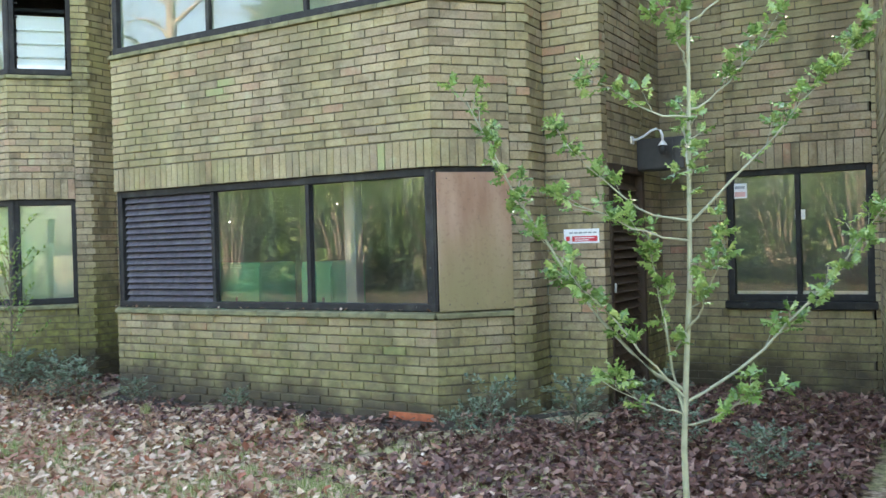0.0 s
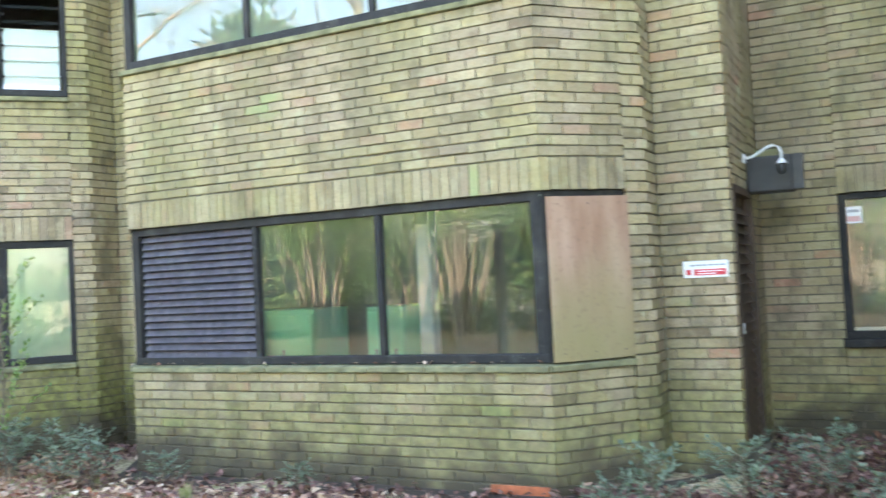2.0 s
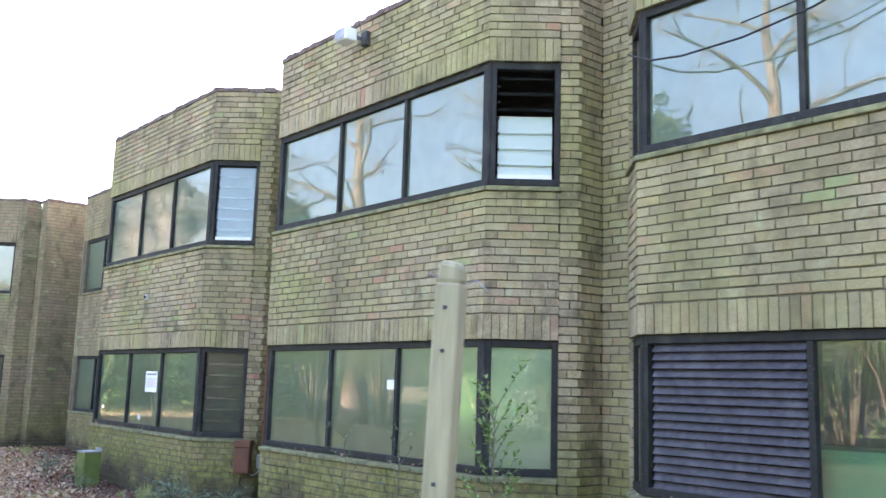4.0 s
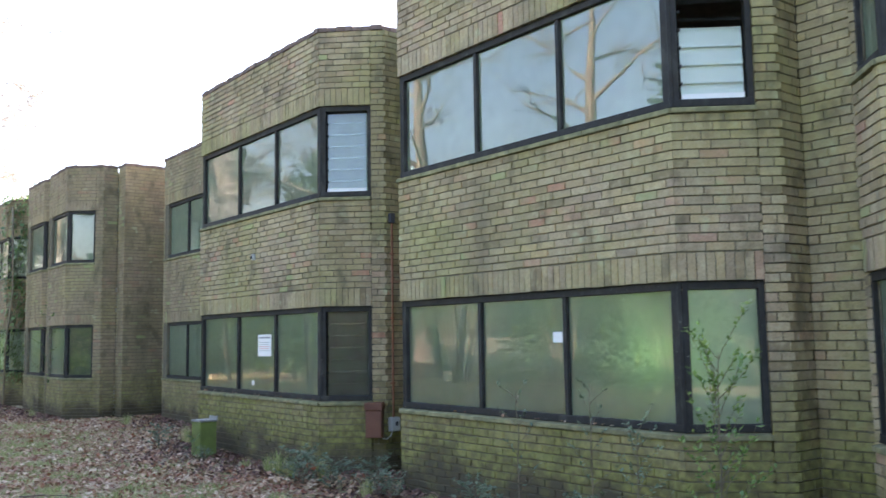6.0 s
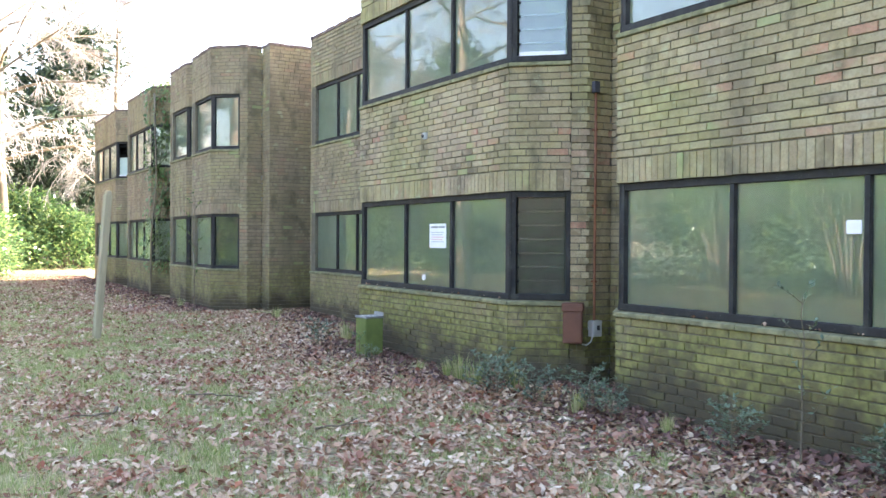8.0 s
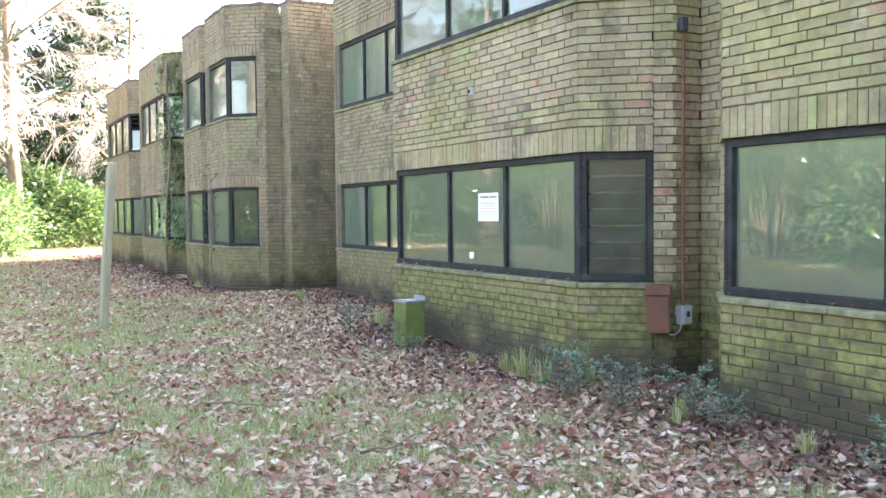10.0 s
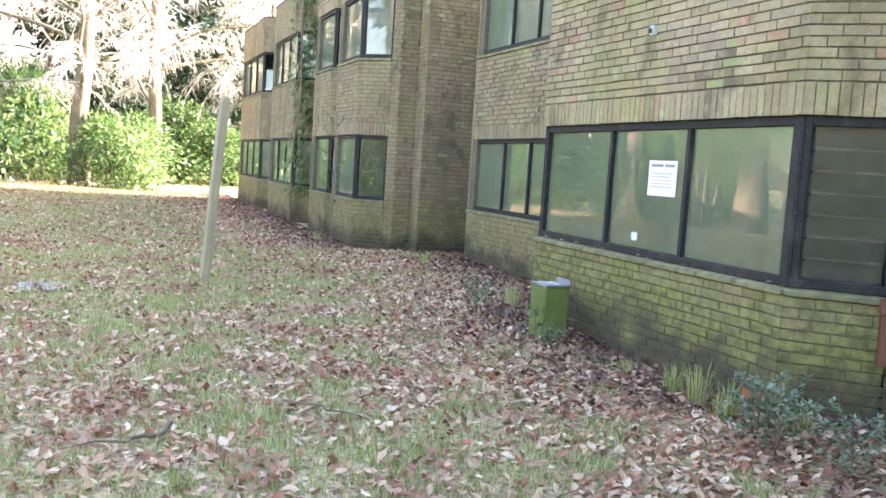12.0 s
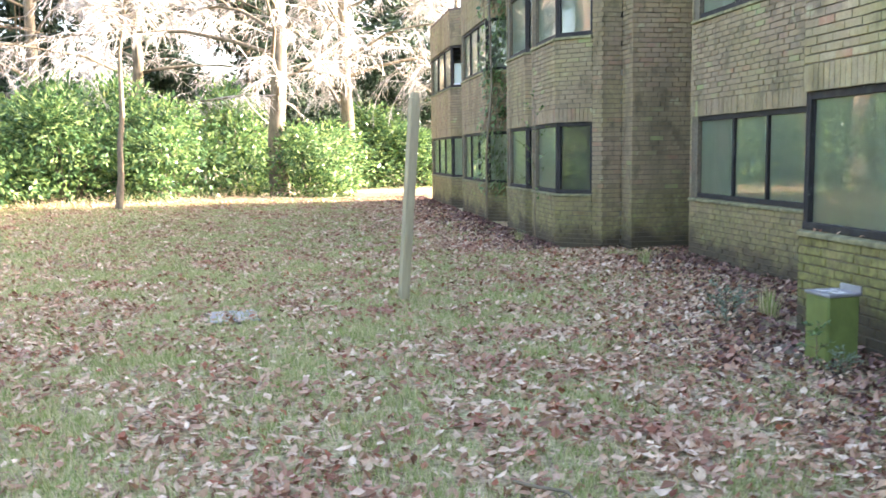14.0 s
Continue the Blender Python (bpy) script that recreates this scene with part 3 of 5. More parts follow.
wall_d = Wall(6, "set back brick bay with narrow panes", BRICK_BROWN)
DPANES = ((1.22, "film"), (0.92, "film"), (1.0, "film"), (0.8, "film"))
ceD = bay(wall_d, XD, YD, 4.0, DPANES, DPANES, "film", "jalousie", cut=None)
wall_d.run(ceD, (ceD[0], YD + BACK), -0.25, ZR)
wall_d.run((ceD[0], YD + BACK), (XC - WID - 0.35, YD + BACK), -0.25, ZR)
wall_d.run((XC - WID - 0.35, YD + BACK), (XC - WID - 0.35, YC + 0.35), -0.25, ZR)
wall_d.run((XD - 4.0, 11.0), (XD - 4.0, YD), -0.25, ZR)
wall_d.done()

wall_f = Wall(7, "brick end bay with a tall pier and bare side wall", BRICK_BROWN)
ceE = bay(wall_f, XE, YE, 1.55, ((1, "film"),), ((1, "film"),), "dim", "film", cut=None)
pe = YE + BACK
wall_f.run(ceE, (ceE[0], pe), -0.25, ZR)
wall_f.run((ceE[0], pe), (-24.33, pe), -0.25, ZR)
wall_f.run((-24.33, pe), (-24.33, 11.0), -0.25, ZR)
wall_f.run((XE - 1.55, pe), (XE - 1.55, YE), -0.25, ZR)
wall_f.done()

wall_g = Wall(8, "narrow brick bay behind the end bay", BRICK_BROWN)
bay(wall_g, -27.42, YE, 1.55, ((1, "film"),), ((1, "film"),), "dim", "dim", cut=None, cham=(0.30, 0.33, 0.42, 0.46))
wall_g.run((-28.97, pe), (-28.97, YE), -0.25, ZR)
wall_g.run((-31.0, pe), (-26.9, pe), -0.25, ZR)
wall_g.done()

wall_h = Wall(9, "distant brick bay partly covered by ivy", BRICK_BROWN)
ceH = bay(wall_h, -31.2, YE, 3.2, ((1, "film"),) * 3, ((1, "film"),) * 3, "film", "film", cut=None)
wall_h.run(ceH, (ceH[0], pe), -0.25, ZR)
wall_h.run((-34.4, pe), (-34.4, YE), -0.25, ZR)
wall_h.done()

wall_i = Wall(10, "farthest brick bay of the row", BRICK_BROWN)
ceI = bay(wall_i, -36.3, YE, 4.0, ((1, "film"),) * 3, ((1, "film"),) * 3, "film", "jalousie_open", cut=None)
wall_i.run(ceI, (ceI[0], pe), -0.25, ZR)
wall_i.run((ceI[0], pe), (-34.4, pe), -0.25, ZR)
wall_i.run((-40.3, 11.0), (-40.3, YE), -0.25, ZR)
wall_i.done()

# the closed core of the building behind the bays
core = part("wall_11", boxed(-40.2, 6.0, 11.0, 16.0, -0.2, ZR - 0.1), MORTAR)
tagged(core, "plain rear part of the brick building", "wall", kind="structure")
for x0, x1, y0 in ((-40.0, -24.5, YE + 1.1), (-23.1, -2.7, YA + 1.25), (-2.7, 6.0, 8.85)):
    r = part("roof", boxed(x0, x1, y0, 11.0, ZR - 0.3, ZR - 0.12), SLAB)
    tagged(r, "flat concrete roof behind the parapet", "roof", kind="structure")

# ---- the room behind the clear panes ----
room = part("room_wall", boxed(-8.0, -2.75, 9.0, 9.1, 0.2, 2.9), ROOM)
tagged(room, "pale painted wall of the empty room", "wall", kind="structure")
room = part("room_wall", boxed(-7.46, -7.38, 6.75, 9.0, 0.2, 2.9), ROOM)
tagged(room, "pale painted side wall of the empty room", "wall", kind="structure")
col = part("column", boxed(-4.74, -4.62, 6.44, 6.56, 0.35, 2.6, 0.01), WHITE)
tagged(col, "white painted column inside the room", "column")
for x0, x1 in ((-6.75, -5.60), (-5.10, -4.76)):
    cb = thing("cabinet", "low bright green cabinet below the window", "cabinet", pose((x0 + x1) / 2, 6.52, 0.35), "green cabinets")
    part("body", boxed(-(x1 - x0) / 2, (x1 - x0) / 2, -0.25, 0.25, 0, 0.94, 0.008), CABINET, cb)
    for k in (-1, 1):
        d = part("door", boxed(-(x1 - x0) / 4 + 0.006, (x1 - x0) / 4 - 0.006, -0.018, 0, 0.05, 0.90, 0.004), CABINET, cb, at=Matrix.Translation((k * (x1 - x0) / 4, -0.25, 0)))
        part("handle", boxed(-0.01, 0.01, -0.03, -0.018, 0.5, 0.62, 0.003), ZINC, d)

# globe added to give the pane a glow; no lamp is known there
glow_globe = thing("room_lamp", "round globe added to make a glow behind the pale film", "lamp", pose(-9.25, 6.32, 1.50))
bm = bmesh.new()
bmesh.ops.create_uvsphere(bm, u_segments=20, v_segments=12, radius=0.09)
em, ent, eb_ = material("glowing globe", 0.4)
eb_.inputs["Emission Color"].default_value = (0.85, 1.0, 0.65, 1.0)
eb_.inputs["Emission Strength"].default_value = 7.0
part("globe", bm, em, glow_globe)
pipe("hanger", [(0, 0, 0.08), (0, 0, 0.6), (0, 0, 1.05)], 0.012, FRAME, glow_globe)

# ---- the recess beside the first bay ----
door = thing("door_1", "closed dark brown louvred wooden door", "door", Matrix.Translation((-2.48, 7.12, 0)) @ Matrix.Rotation(radians(90), 4, "Z"), kind="structure")
part("door_frame", boxed(0.0, 0.06, -0.01, 0.10, 0.0, 2.06, 0.004), DOORWOOD, door)
part("door_frame", boxed(0.87, 0.93, -0.01, 0.10, 0.0, 2.06, 0.004), DOORWOOD, door)
part("door_frame", boxed(0.06, 0.87, -0.01, 0.10, 2.0, 2.06, 0.004), DOORWOOD, door)
leaf = part("leaf", boxed(0.06, 0.87, 0.06, 0.09, 0.02, 2.0, 0.003), DOORWOOD, door)
part("threshold", boxed(-0.02, 0.95, -0.06, 0.10, -0.05, 0.02, 0.004), MORTAR, door)
for i in range(24):
    part("slat", boxed(0.13, 0.80, -0.004, 0.004, -0.045, 0.045), DOORWOOD, door, at=Matrix.Translation((0, 0.035, 0.16 + i * 0.075)) @ Matrix.Rotation(radians(-38), 4, "X"))
part("handle", boxed(0.09, 0.12, -0.01, 0.03, 0.96, 1.04, 0.005), WHITE, door, "small white door handle")

lamp = thing("wall_lamp", "white swan neck wall lamp beside a dark box", "lamp", pose(-2.47, 7.74, 2.30))
neck = [(0.0, 0.0, 0.0), (0.05, 0, 0.005), (0.11, 0, 0.03), (0.17, 0, 0.07), (0.22, 0, 0.085), (0.26, 0, 0.065), (0.275, 0, 0.02), (0.275, 0, -0.03)]
pipe("neck", neck, 0.011, WHITE, lamp)
bm = bmesh.new()
bmesh.ops.create_cone(bm, cap_ends=True, segments=20, radius1=0.042, radius2=0.014, depth=0.04, matrix=Matrix.Translation((0.275, 0, -0.045)))
part("shade", bm, WHITE, lamp)
bm = bmesh.new()
bmesh.ops.create_uvsphere(bm, u_segments=16, v_segments=10, radius=0.035, matrix=Matrix.Translation((0.275, 0, -0.10)) @ Matrix.Diagonal((1, 1, 1.4, 1)))
part("jar", bm, DARKBOX, lamp, "dull glass lamp jar")
part("wall_plate", boxed(-0.01, 0.008, -0.035, 0.035, -0.035, 0.035, 0.004), WHITE, lamp)
bx = thing("junction_box", "dark grey metal box on the side wall", "box", pose(-2.48, 7.88, 2.03))
part("body", boxed(0.0, 0.35, 0.0, 0.16, 0.0, 0.29, 0.008), DARKBOX, bx)
part("front_cover", boxed(0.012, 0.338, -0.012, 0.0, 0.012, 0.278, 0.005), DARKBOX, bx)
part("side_flap", boxed(0.35, 0.43, 0.002, 0.02, 0.01, 0.29, 0.003), DARKBOX, bx)

sign = thing("safety_sign", "white and red rectangular safety sign on brick", "sign", pose(-2.835, pa - 0.012, 1.39))
part("plate", boxed(0, 0.315, 0.0, 0.006, 0, 0.12, 0.002), WHITE, sign)
part("red_band", boxed(0.075, 0.30, -0.001, 0.0005, 0.015, 0.06), REDINK, sign)
part("symbol", boxed(0.02, 0.055, -0.001, 0.0005, 0.02, 0.06), REDINK, sign)
for k in range(2):
    part("text_bar", boxed(0.10, 0.275 - 0.05 * k, -0.002, -0.0008, 0.042 - k * 0.018, 0.049 - k * 0.018), PAPER, sign)
for k in range(6):
    part("text_bar", boxed(0.05 + k * 0.042, 0.083 + k * 0.042, -0.001, 0.0005, 0.082, 0.094), ZINC, sign)


def card(x, y, z, w, h, label, bars=0, mat=PAPER):
    c = thing("notice" if bars else "card", label, "notice" if bars else "card", pose(x, y, z))
    part("sheet", boxed(0, w, -0.002, 0.0, 0, h), mat, c)
    if bars:
        part("heading_bar", boxed(w * 0.1, w * 0.52, -0.004, -0.0025, h * 0.82, h * 0.90), ZINC, c)
        part("heading_bar", boxed(w * 0.57, w * 0.92, -0.004, -0.0025, h * 0.82, h * 0.90), ZINC, c)
        for k in range(bars):
            zz = h * (0.62 - 0.095 * k)
            part("text_bar", boxed(w * 0.12, w * (0.86 - 0.07 * (k % 2)), -0.004, -0.0025, zz, zz + h * 0.03), FADED if k in (2, 3) else LIGHTGREY, c)
    return c


card(-16.14, YC + 0.072, 1.41, 0.41, 0.30, "white printed notice stuck on the window pane", 5)
card(-16.33, YC + 0.072, 1.00, 0.09, 0.07, "small white card at the foot of the pane")
card(-10.37, YB + 0.072, 1.57, 0.12, 0.095, "small white card stuck inside the pane")
card(-22.25, YD + 0.072, 1.56, 0.045, 0.07, "tiny white card on a pane")
card(-1.26, WY + 0.072, 1.55, 0.09, 0.09, "small white card on the recess window")
st = card(-1.81, WY + 0.072, 1.77, 0.13, 0.14, "red and white sticker on the recess window")
part("red_band", boxed(0.015, 0.115, -0.004, -0.0025, 0.015, 0.06), FADED, st)
part("text_bar", boxed(0.02, 0.11, -0.004, -0.0025, 0.09, 0.115), ZINC, st)

# ---- fixtures on the other bays ----
m, L = local((XC, YC), ceC)
rb = thing("meter_box", "red brown painted metal box on the brick splay", "box", m @ Matrix.Translation((0.60, 0, 0.44)))
part("body", boxed(0, 0.20, -0.17, 0.0, 0.0, 0.33, 0.006), RUSTBOX, rb)
part("lid", boxed(-0.012, 0.212, -0.185, 0.0, 0.33, 0.42, 0.01), RUSTBOX, rb)
part("door", boxed(0.012, 0.188, -0.176, -0.169, 0.015, 0.315, 0.003), RUSTBOX, rb)
eb = thing("switch_box", "pale grey electrical switch box with a cable", "switch box", pose(ceC[0], 6.50, 0.50))
part("body", boxed(0.0, 0.085, 0, 0.13, 0, 0.17, 0.008), LIGHTGREY, eb)
part("cover", boxed(0.085, 0.093, 0.012, 0.118, 0.02, 0.15, 0.003), LIGHTGREY, eb)
part("switch", boxed(0.093, 0.103, 0.05, 0.085, 0.07, 0.12, 0.003), INK, eb)
pipe("cable", [(0.05, 0.03, 0.0), (0.05, 0.01, -0.05), (0.05, -0.05, -0.085), (0.04, -0.10, -0.075)], 0.008, LIGHTGREY, eb)
cd = thing("conduit", "rusty orange conduit running up the brick", "conduit", pose(ceC[0] + 0.03, 6.565, 0.67))
pipe("tube", [(0, 0, 0), (0, 0, 0.6), (0.003, 0, 1.4), (0, 0.003, 2.4)], 0.014, RUSTPIPE, cd)
for z in (0.4, 1.2, 2.0):
    part("clip", boxed(-0.03, 0.018, -0.022, 0.022, z, z + 0.02, 0.002), RUSTPIPE, cd)
part("top_box", boxed(-0.03, 0.03, -0.035, 0.035, 2.4, 2.52, 0.006), INK, cd)
kb = thing("wall_fitting", "small grey fitting on the brick band", "fitting", pose(-16.13, YC, 2.76))
part("body", boxed(0, 0.055, -0.05, 0.0, 0, 0.085, 0.008), LIGHTGREY, kb)
part("nozzle", boxed(0.012, 0.042, -0.075, -0.05, 0.02, 0.055, 0.006), INK, kb)
fl = thing("floodlight", "small white floodlight on the parapet", "lamp", pose(-10.95, YB, 5.30))
part("bracket", boxed(-0.02, 0.02, -0.16, 0.0, 0.06, 0.09, 0.003), ZINC, fl)
part("body", boxed(-0.13, 0.09, -0.30, -0.14, -0.02, 0.13, 0.02), WHITE, fl)
part("glass_front", boxed(-0.11, 0.07, -0.306, -0.299, 0.0, 0.11, 0.002), ZINC, fl)
part("mount", boxed(0.03, 0.13, -0.06, 0.0, -0.03, 0.13, 0.008), DARKBOX, fl)
cbl = thing("hanging_cable", "thin black cable hanging across the upper window", "cable", pose(0, 0, 0))
pts = [(-7.36, 5.99, 4.22), (-7.1, 5.93, 4.09), (-6.8, 5.88, 4.03), (-6.3, 5.86, 4.02), (-5.8, 5.86, 4.08), (-5.3, 5.87, 4.22), (-4.9, 5.93, 4.42), (-4.6, 6.03, 4.63)]
pipe("cable", pts, 0.008, CABLE, cbl, 6)
pipe("cable", [(x, y - 0.01, z + 0.10 - 0.02 * i) for i, (x, y, z) in enumerate(pts[3:])], 0.006, CABLE, cbl, 6)
orange = part("brick_red", boxed(-14.62, -14.40, YC - 0.006, YC + 0.05, 0.03, 0.095, 0.004), BRICK_RED)
tagged(orange, "broken orange brick at the foot of the bay", "brick")
orange = part("brick_red", boxed(-4.03, -3.6, YA - 0.006, YA + 0.05, -0.02, 0.05, 0.004), BRICK_RED)
tagged(orange, "orange replacement bricks at the foot of the bay", "brick")

# ---- things on the lawn ----
gb = thing("cable_cabinet", "algae green metal cabinet with a grey lid", "cabinet", pose(-16.97, 5.50, 0.0, 0, 0, 4) @ Matrix.Diagonal((0.86, 0.74, 0.97, 1)))
part("body", boxed(-0.16, 0.16, -0.17, 0.17, -0.05, 0.50, 0.012), GREENPAINT, gb)
part("lid", boxed(-0.172, 0.172, -0.182, 0.182, 0.50, 0.525, 0.006), ZINC, gb)
part("back_flange", boxed(-0.10, 0.172, 0.165, 0.182, 0.525, 0.575, 0.003), ZINC, gb)
for a, b, c, d in ((-0.12, -0.02, -0.10, -0.075), (-0.045, -0.02, -0.10, 0.06), (0.02, 0.12, 0.03, 0.055), (0.02, 0.10, -0.06, -0.04), (0.10, 0.125, -0.06, 0.05), (-0.1, -0.02, 0.05, 0.07)):
    part("lid_mark", boxed(a, b, c, d, 0.525, 0.529), WHITE, gb)
part("door_edge", boxed(-0.145, 0.145, -0.177, -0.17, 0.03, 0.47, 0.003), GREENPAINT, gb)
slab = part("paving_slab", boxed(-17.6, -17.1, 5.3, 5.75, -0.05, 0.002, 0.01), MORTAR)
tagged(slab, "dark damp concrete slab beside the cabinet", "slab")
mh = thing("manhole_cover", "grey metal manhole cover set in the grass", "manhole cover", pose(-19.75, 0.92, 0.0, 0, 0, 8))
part("surround", boxed(-0.33, 0.33, -0.27, 0.27, -0.06, 0.004, 0.01), MORTAR, mh)
part("plate", boxed(-0.29, 0.29, -0.23, 0.23, -0.02, 0.014, 0.004), ZINC, mh)
for k in (-1, 1):
    part("lifting_slot", boxed(k * 0.2 - 0.03, k * 0.2 + 0.03, -0.015, 0.015, 0.013, 0.016), INK, mh)

p1 = thing("post", "pale weathered wooden post with a rounded top", "post", pose(-5.485, 2.50, 0, 0, 2.2, 30))
bm = boxed(-0.045, 0.045, -0.045, 0.045, -0.2, 1.95, 0.012)
part("shaft", bm, POST, p1)
bm = boxed(-0.043, 0.043, -0.043, 0.043, 1.94, 2.03, 0.02)
for v in bm.verts:
    if v.co.z > 2.0:
        v.co.z -= 0.35 * abs(v.co.x + 0.01)
part("top", bm, POST, p1)
pipe("wire", [(0.05, 0, 1.95), (0.08, 0.02, 1.965), (0.11, 0.02, 1.94), (0.12, 0.03, 1.93)], 0.0025, ZINC, p1, 5)
pipe("wire", [(-0.05, 0, 1.97), (-0.07, -0.02, 1.98), (-0.09, -0.01, 1.965)], 0.0025, ZINC, p1, 5)
for z in (1.3, 1.72, 1.86):
    part("nail", boxed(-0.006, 0.006, -0.054, -0.049, z, z + 0.012), INK, p1)
p2 = thing("post", "leaning pale grey wooden post on the lawn", "post", pose(-20.4, 2.66, 0, -4.2, 0.6, 10))
part("shaft", boxed(-0.065, 0.065, -0.05, 0.05, -0.2, 2.16, 0.012), POST, p2)
part("top", boxed(-0.05, 0.065, -0.04, 0.04, 2.14, 2.22, 0.02), POST, p2)

# ---- fallen wood ----
rng = random.Random(5)


def fallen_branch(x, y, length, r, turn, forks, label):
    v, f = [], []
    path = [Vector((0, 0, r))]
    for i in range(7):
        path.append(path[-1] + Vector((length / 7, rng.uniform(-0.05, 0.05), rng.uniform(-0.006, 0.012))))
    tube(v, f, path, [r * (1 - 0.09 * i) for i in range(8)], 6)
    for k in range(forks):
        p = path[rng.randrange(2, 7)]
        d = Vector((rng.uniform(0.1, 0.35), rng.choice((-1, 1)) * rng.uniform(0.12, 0.35), 0.02))
        tube(v, f, [p, p + d * 0.5 + Vector((0, 0, 0.02)), p + d], [r * 0.5, r * 0.35, r * 0.15], 5)
    ob = from_lists("fallen_branch", v, f, BARK, None, True)
    ob.matrix_basis = pose(x, y, 0.02, 0, 0, turn)
    tagged(ob, label, "branch", "fallen branches")


fallen_branch(-14.9, 2.6, 0.7, 0.010, 25, 2, "grey fallen branch lying among the leaves")
fallen_branch(-14.5, 1.9, 0.45, 0.016, -40, 1, "short pale broken branch on the leaves")
fallen_branch(-12.9, 3.1, 0.4, 0.010, 75, 1, "short dark fallen stick")

# ---- leaves, grass and plants ----


def ground_z(x, y):
    v = Vector((x, y, 0))
    edge = max(abs(x + 14) / 34, abs(y) / 24)
    return (noise.noise(v * 0.35) * 0.05 + noise.noise(v * 1.3) * 0.02 - 0.02) * (1 - min(1.0, edge) ** 8)


def front(x):
    """How far the open ground reaches towards the building at x."""
    if x > -0.4:
        return 4.1
    if x > -2.45:
        return 8.55
    for X, Y, W in ((XA, YA, WID), (XB, YB, WID), (XC, YC, WID), (XD, YD, WID)):
        if X - W - 0.4 < x < X + 0.1:
            return Y - 0.02
        if X - W - 1.6 < x < X + 1.1:
            return Y + (0.3 if x > X else 0.7)
    return YE - 0.02


def folded(P, heading, tilt, size, wide, fold, v, f):
    """A small leaf folded along its midrib and curled at its tip, appended to v and f."""
    ch, sh = math.cos(heading), math.sin(heading)
    ct, st_ = math.cos(tilt), math.sin(tilt)
    ax = Vector((ch * ct, sh * ct, st_))
    ay = Vector((-sh, ch, 0))
    az = ax.cross(ay)
    k = len(v)
    h = size * 0.5
    v.extend((P - ax * h, P - ax * h * 0.2 + ay * wide + az * fold, P + ax * h * 0.45 + ay * wide * 0.7 + az * fold, P + ax * h * 0.9 + az * abs(fold) * 1.1,
              P + ax * h * 0.45 - ay * wide * 0.8 + az * fold * 0.7, P - ax * h * 0.2 - ay * wide + az * fold * 0.7))
    f.extend(((k, k + 3, k + 2, k + 1), (k, k + 5, k + 4, k + 3)))


SOIL = plain("dark damp soil", (0.062, 0.048, 0.032), 0.95, vary=0.5, scale=14, relief=0.7)
v, f = [], []
for i in range(61):
    x = -7.75 + 5.2 * i / 60
    wall_y = YA + (max(0.0, x - XA) * 1.1 if x > XA else max(0.0, XA - WID - x))
    depth = 0.42 + 0.22 * noise.noise(Vector((x * 1.1, 2.0, 0))) + 0.12 * noise.noise(Vector((x * 5.0, 7.0, 0)))
    depth *= min(1.0, i / 6, (60 - i) / 6) + 0.02
    for k in range(4):
        y = wall_y - depth * (1 - k / 3)
        v.append((x, y, ground_z(x, y) + (0.006 if k else -0.004)))
f = [(i * 4 + k, i * 4 + 4 + k, i * 4 + 5 + k, i * 4 + 1 + k) for i in range(60) for k in range(3)]
tagged(from_lists("soil", v, f, SOIL), "strip of bare damp soil along the foot of the bay", "ground", kind="structure")

rng = random.Random(11)
v, f, gv, gf, wv, wf = [], [], [], [], [], []
tries = 0
while tries < 360000:
    tries += 1
    x = 1.9 - 44.3 * rng.random() ** 1.3 - rng.random() * 0.6
    y = rng.uniform(-9, 7.5) if rng.random() < 0.35 else rng.uniform(-1.2 - 3.0 * rng.random() ** 2, 8.5)
    top = front(x)
    if y > top:
        continue
    patch = noise.noise(Vector((x * 0.5, y * 0.5, 3.0))) * 0.25 + noise.noise(Vector((x * 1.6, y * 1.6, 8.0))) * 0.6 + noise.noise(Vector((x * 4.2, y * 4.2, 5.0))) * 0.45
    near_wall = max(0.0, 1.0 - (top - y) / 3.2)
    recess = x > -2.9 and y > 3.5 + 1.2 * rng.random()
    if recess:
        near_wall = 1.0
    far_lawn = max(0.0, min(1.0, (-x - 9.0) / 14.0)) * 0.06
    z = ground_z(x, y)
    if -7.6 < x < -3.0 and 0 < YA - y < 0.3 + 0.25 * noise.noise(Vector((x * 1.1, 2.0, 0))) and rng.random() < 0.8:
        continue
    if patch + near_wall * 0.7 - far_lawn + 0.10 > rng.uniform(-0.3, 0.5):
        s = rng.uniform(0.038, 0.088) * (1.0 + max(0.0, -x - 20.0) * 0.02)
        # near the walls and in the recess leaves take the colour darkened for shade
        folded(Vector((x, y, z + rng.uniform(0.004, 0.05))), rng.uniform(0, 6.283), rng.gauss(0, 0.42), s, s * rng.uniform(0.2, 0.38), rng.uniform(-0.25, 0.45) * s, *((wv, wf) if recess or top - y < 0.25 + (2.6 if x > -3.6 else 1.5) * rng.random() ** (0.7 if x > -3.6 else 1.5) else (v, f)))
    elif rng.random() < 0.8:
        for b in range(7):
            px, py = x + rng.uniform(-0.05, 0.05), y + rng.uniform(-0.05, 0.05)
            a = rng.uniform(0, 6.283)
            hgt = rng.uniform(0.025, 0.085)
            lean = rng.uniform(0.02, 0.07)
            k = len(gv)
            wd = 0.0036 if x > -25 else 0.008
            gv.extend(((px - wd * math.sin(a), py + wd * math.cos(a), z - 0.005), (px + wd * math.sin(a), py - wd * math.cos(a), z - 0.005),
                       (px + lean * math.cos(a), py + lean * math.sin(a), z + hgt)))
            gf.append((k, k + 1, k + 2))
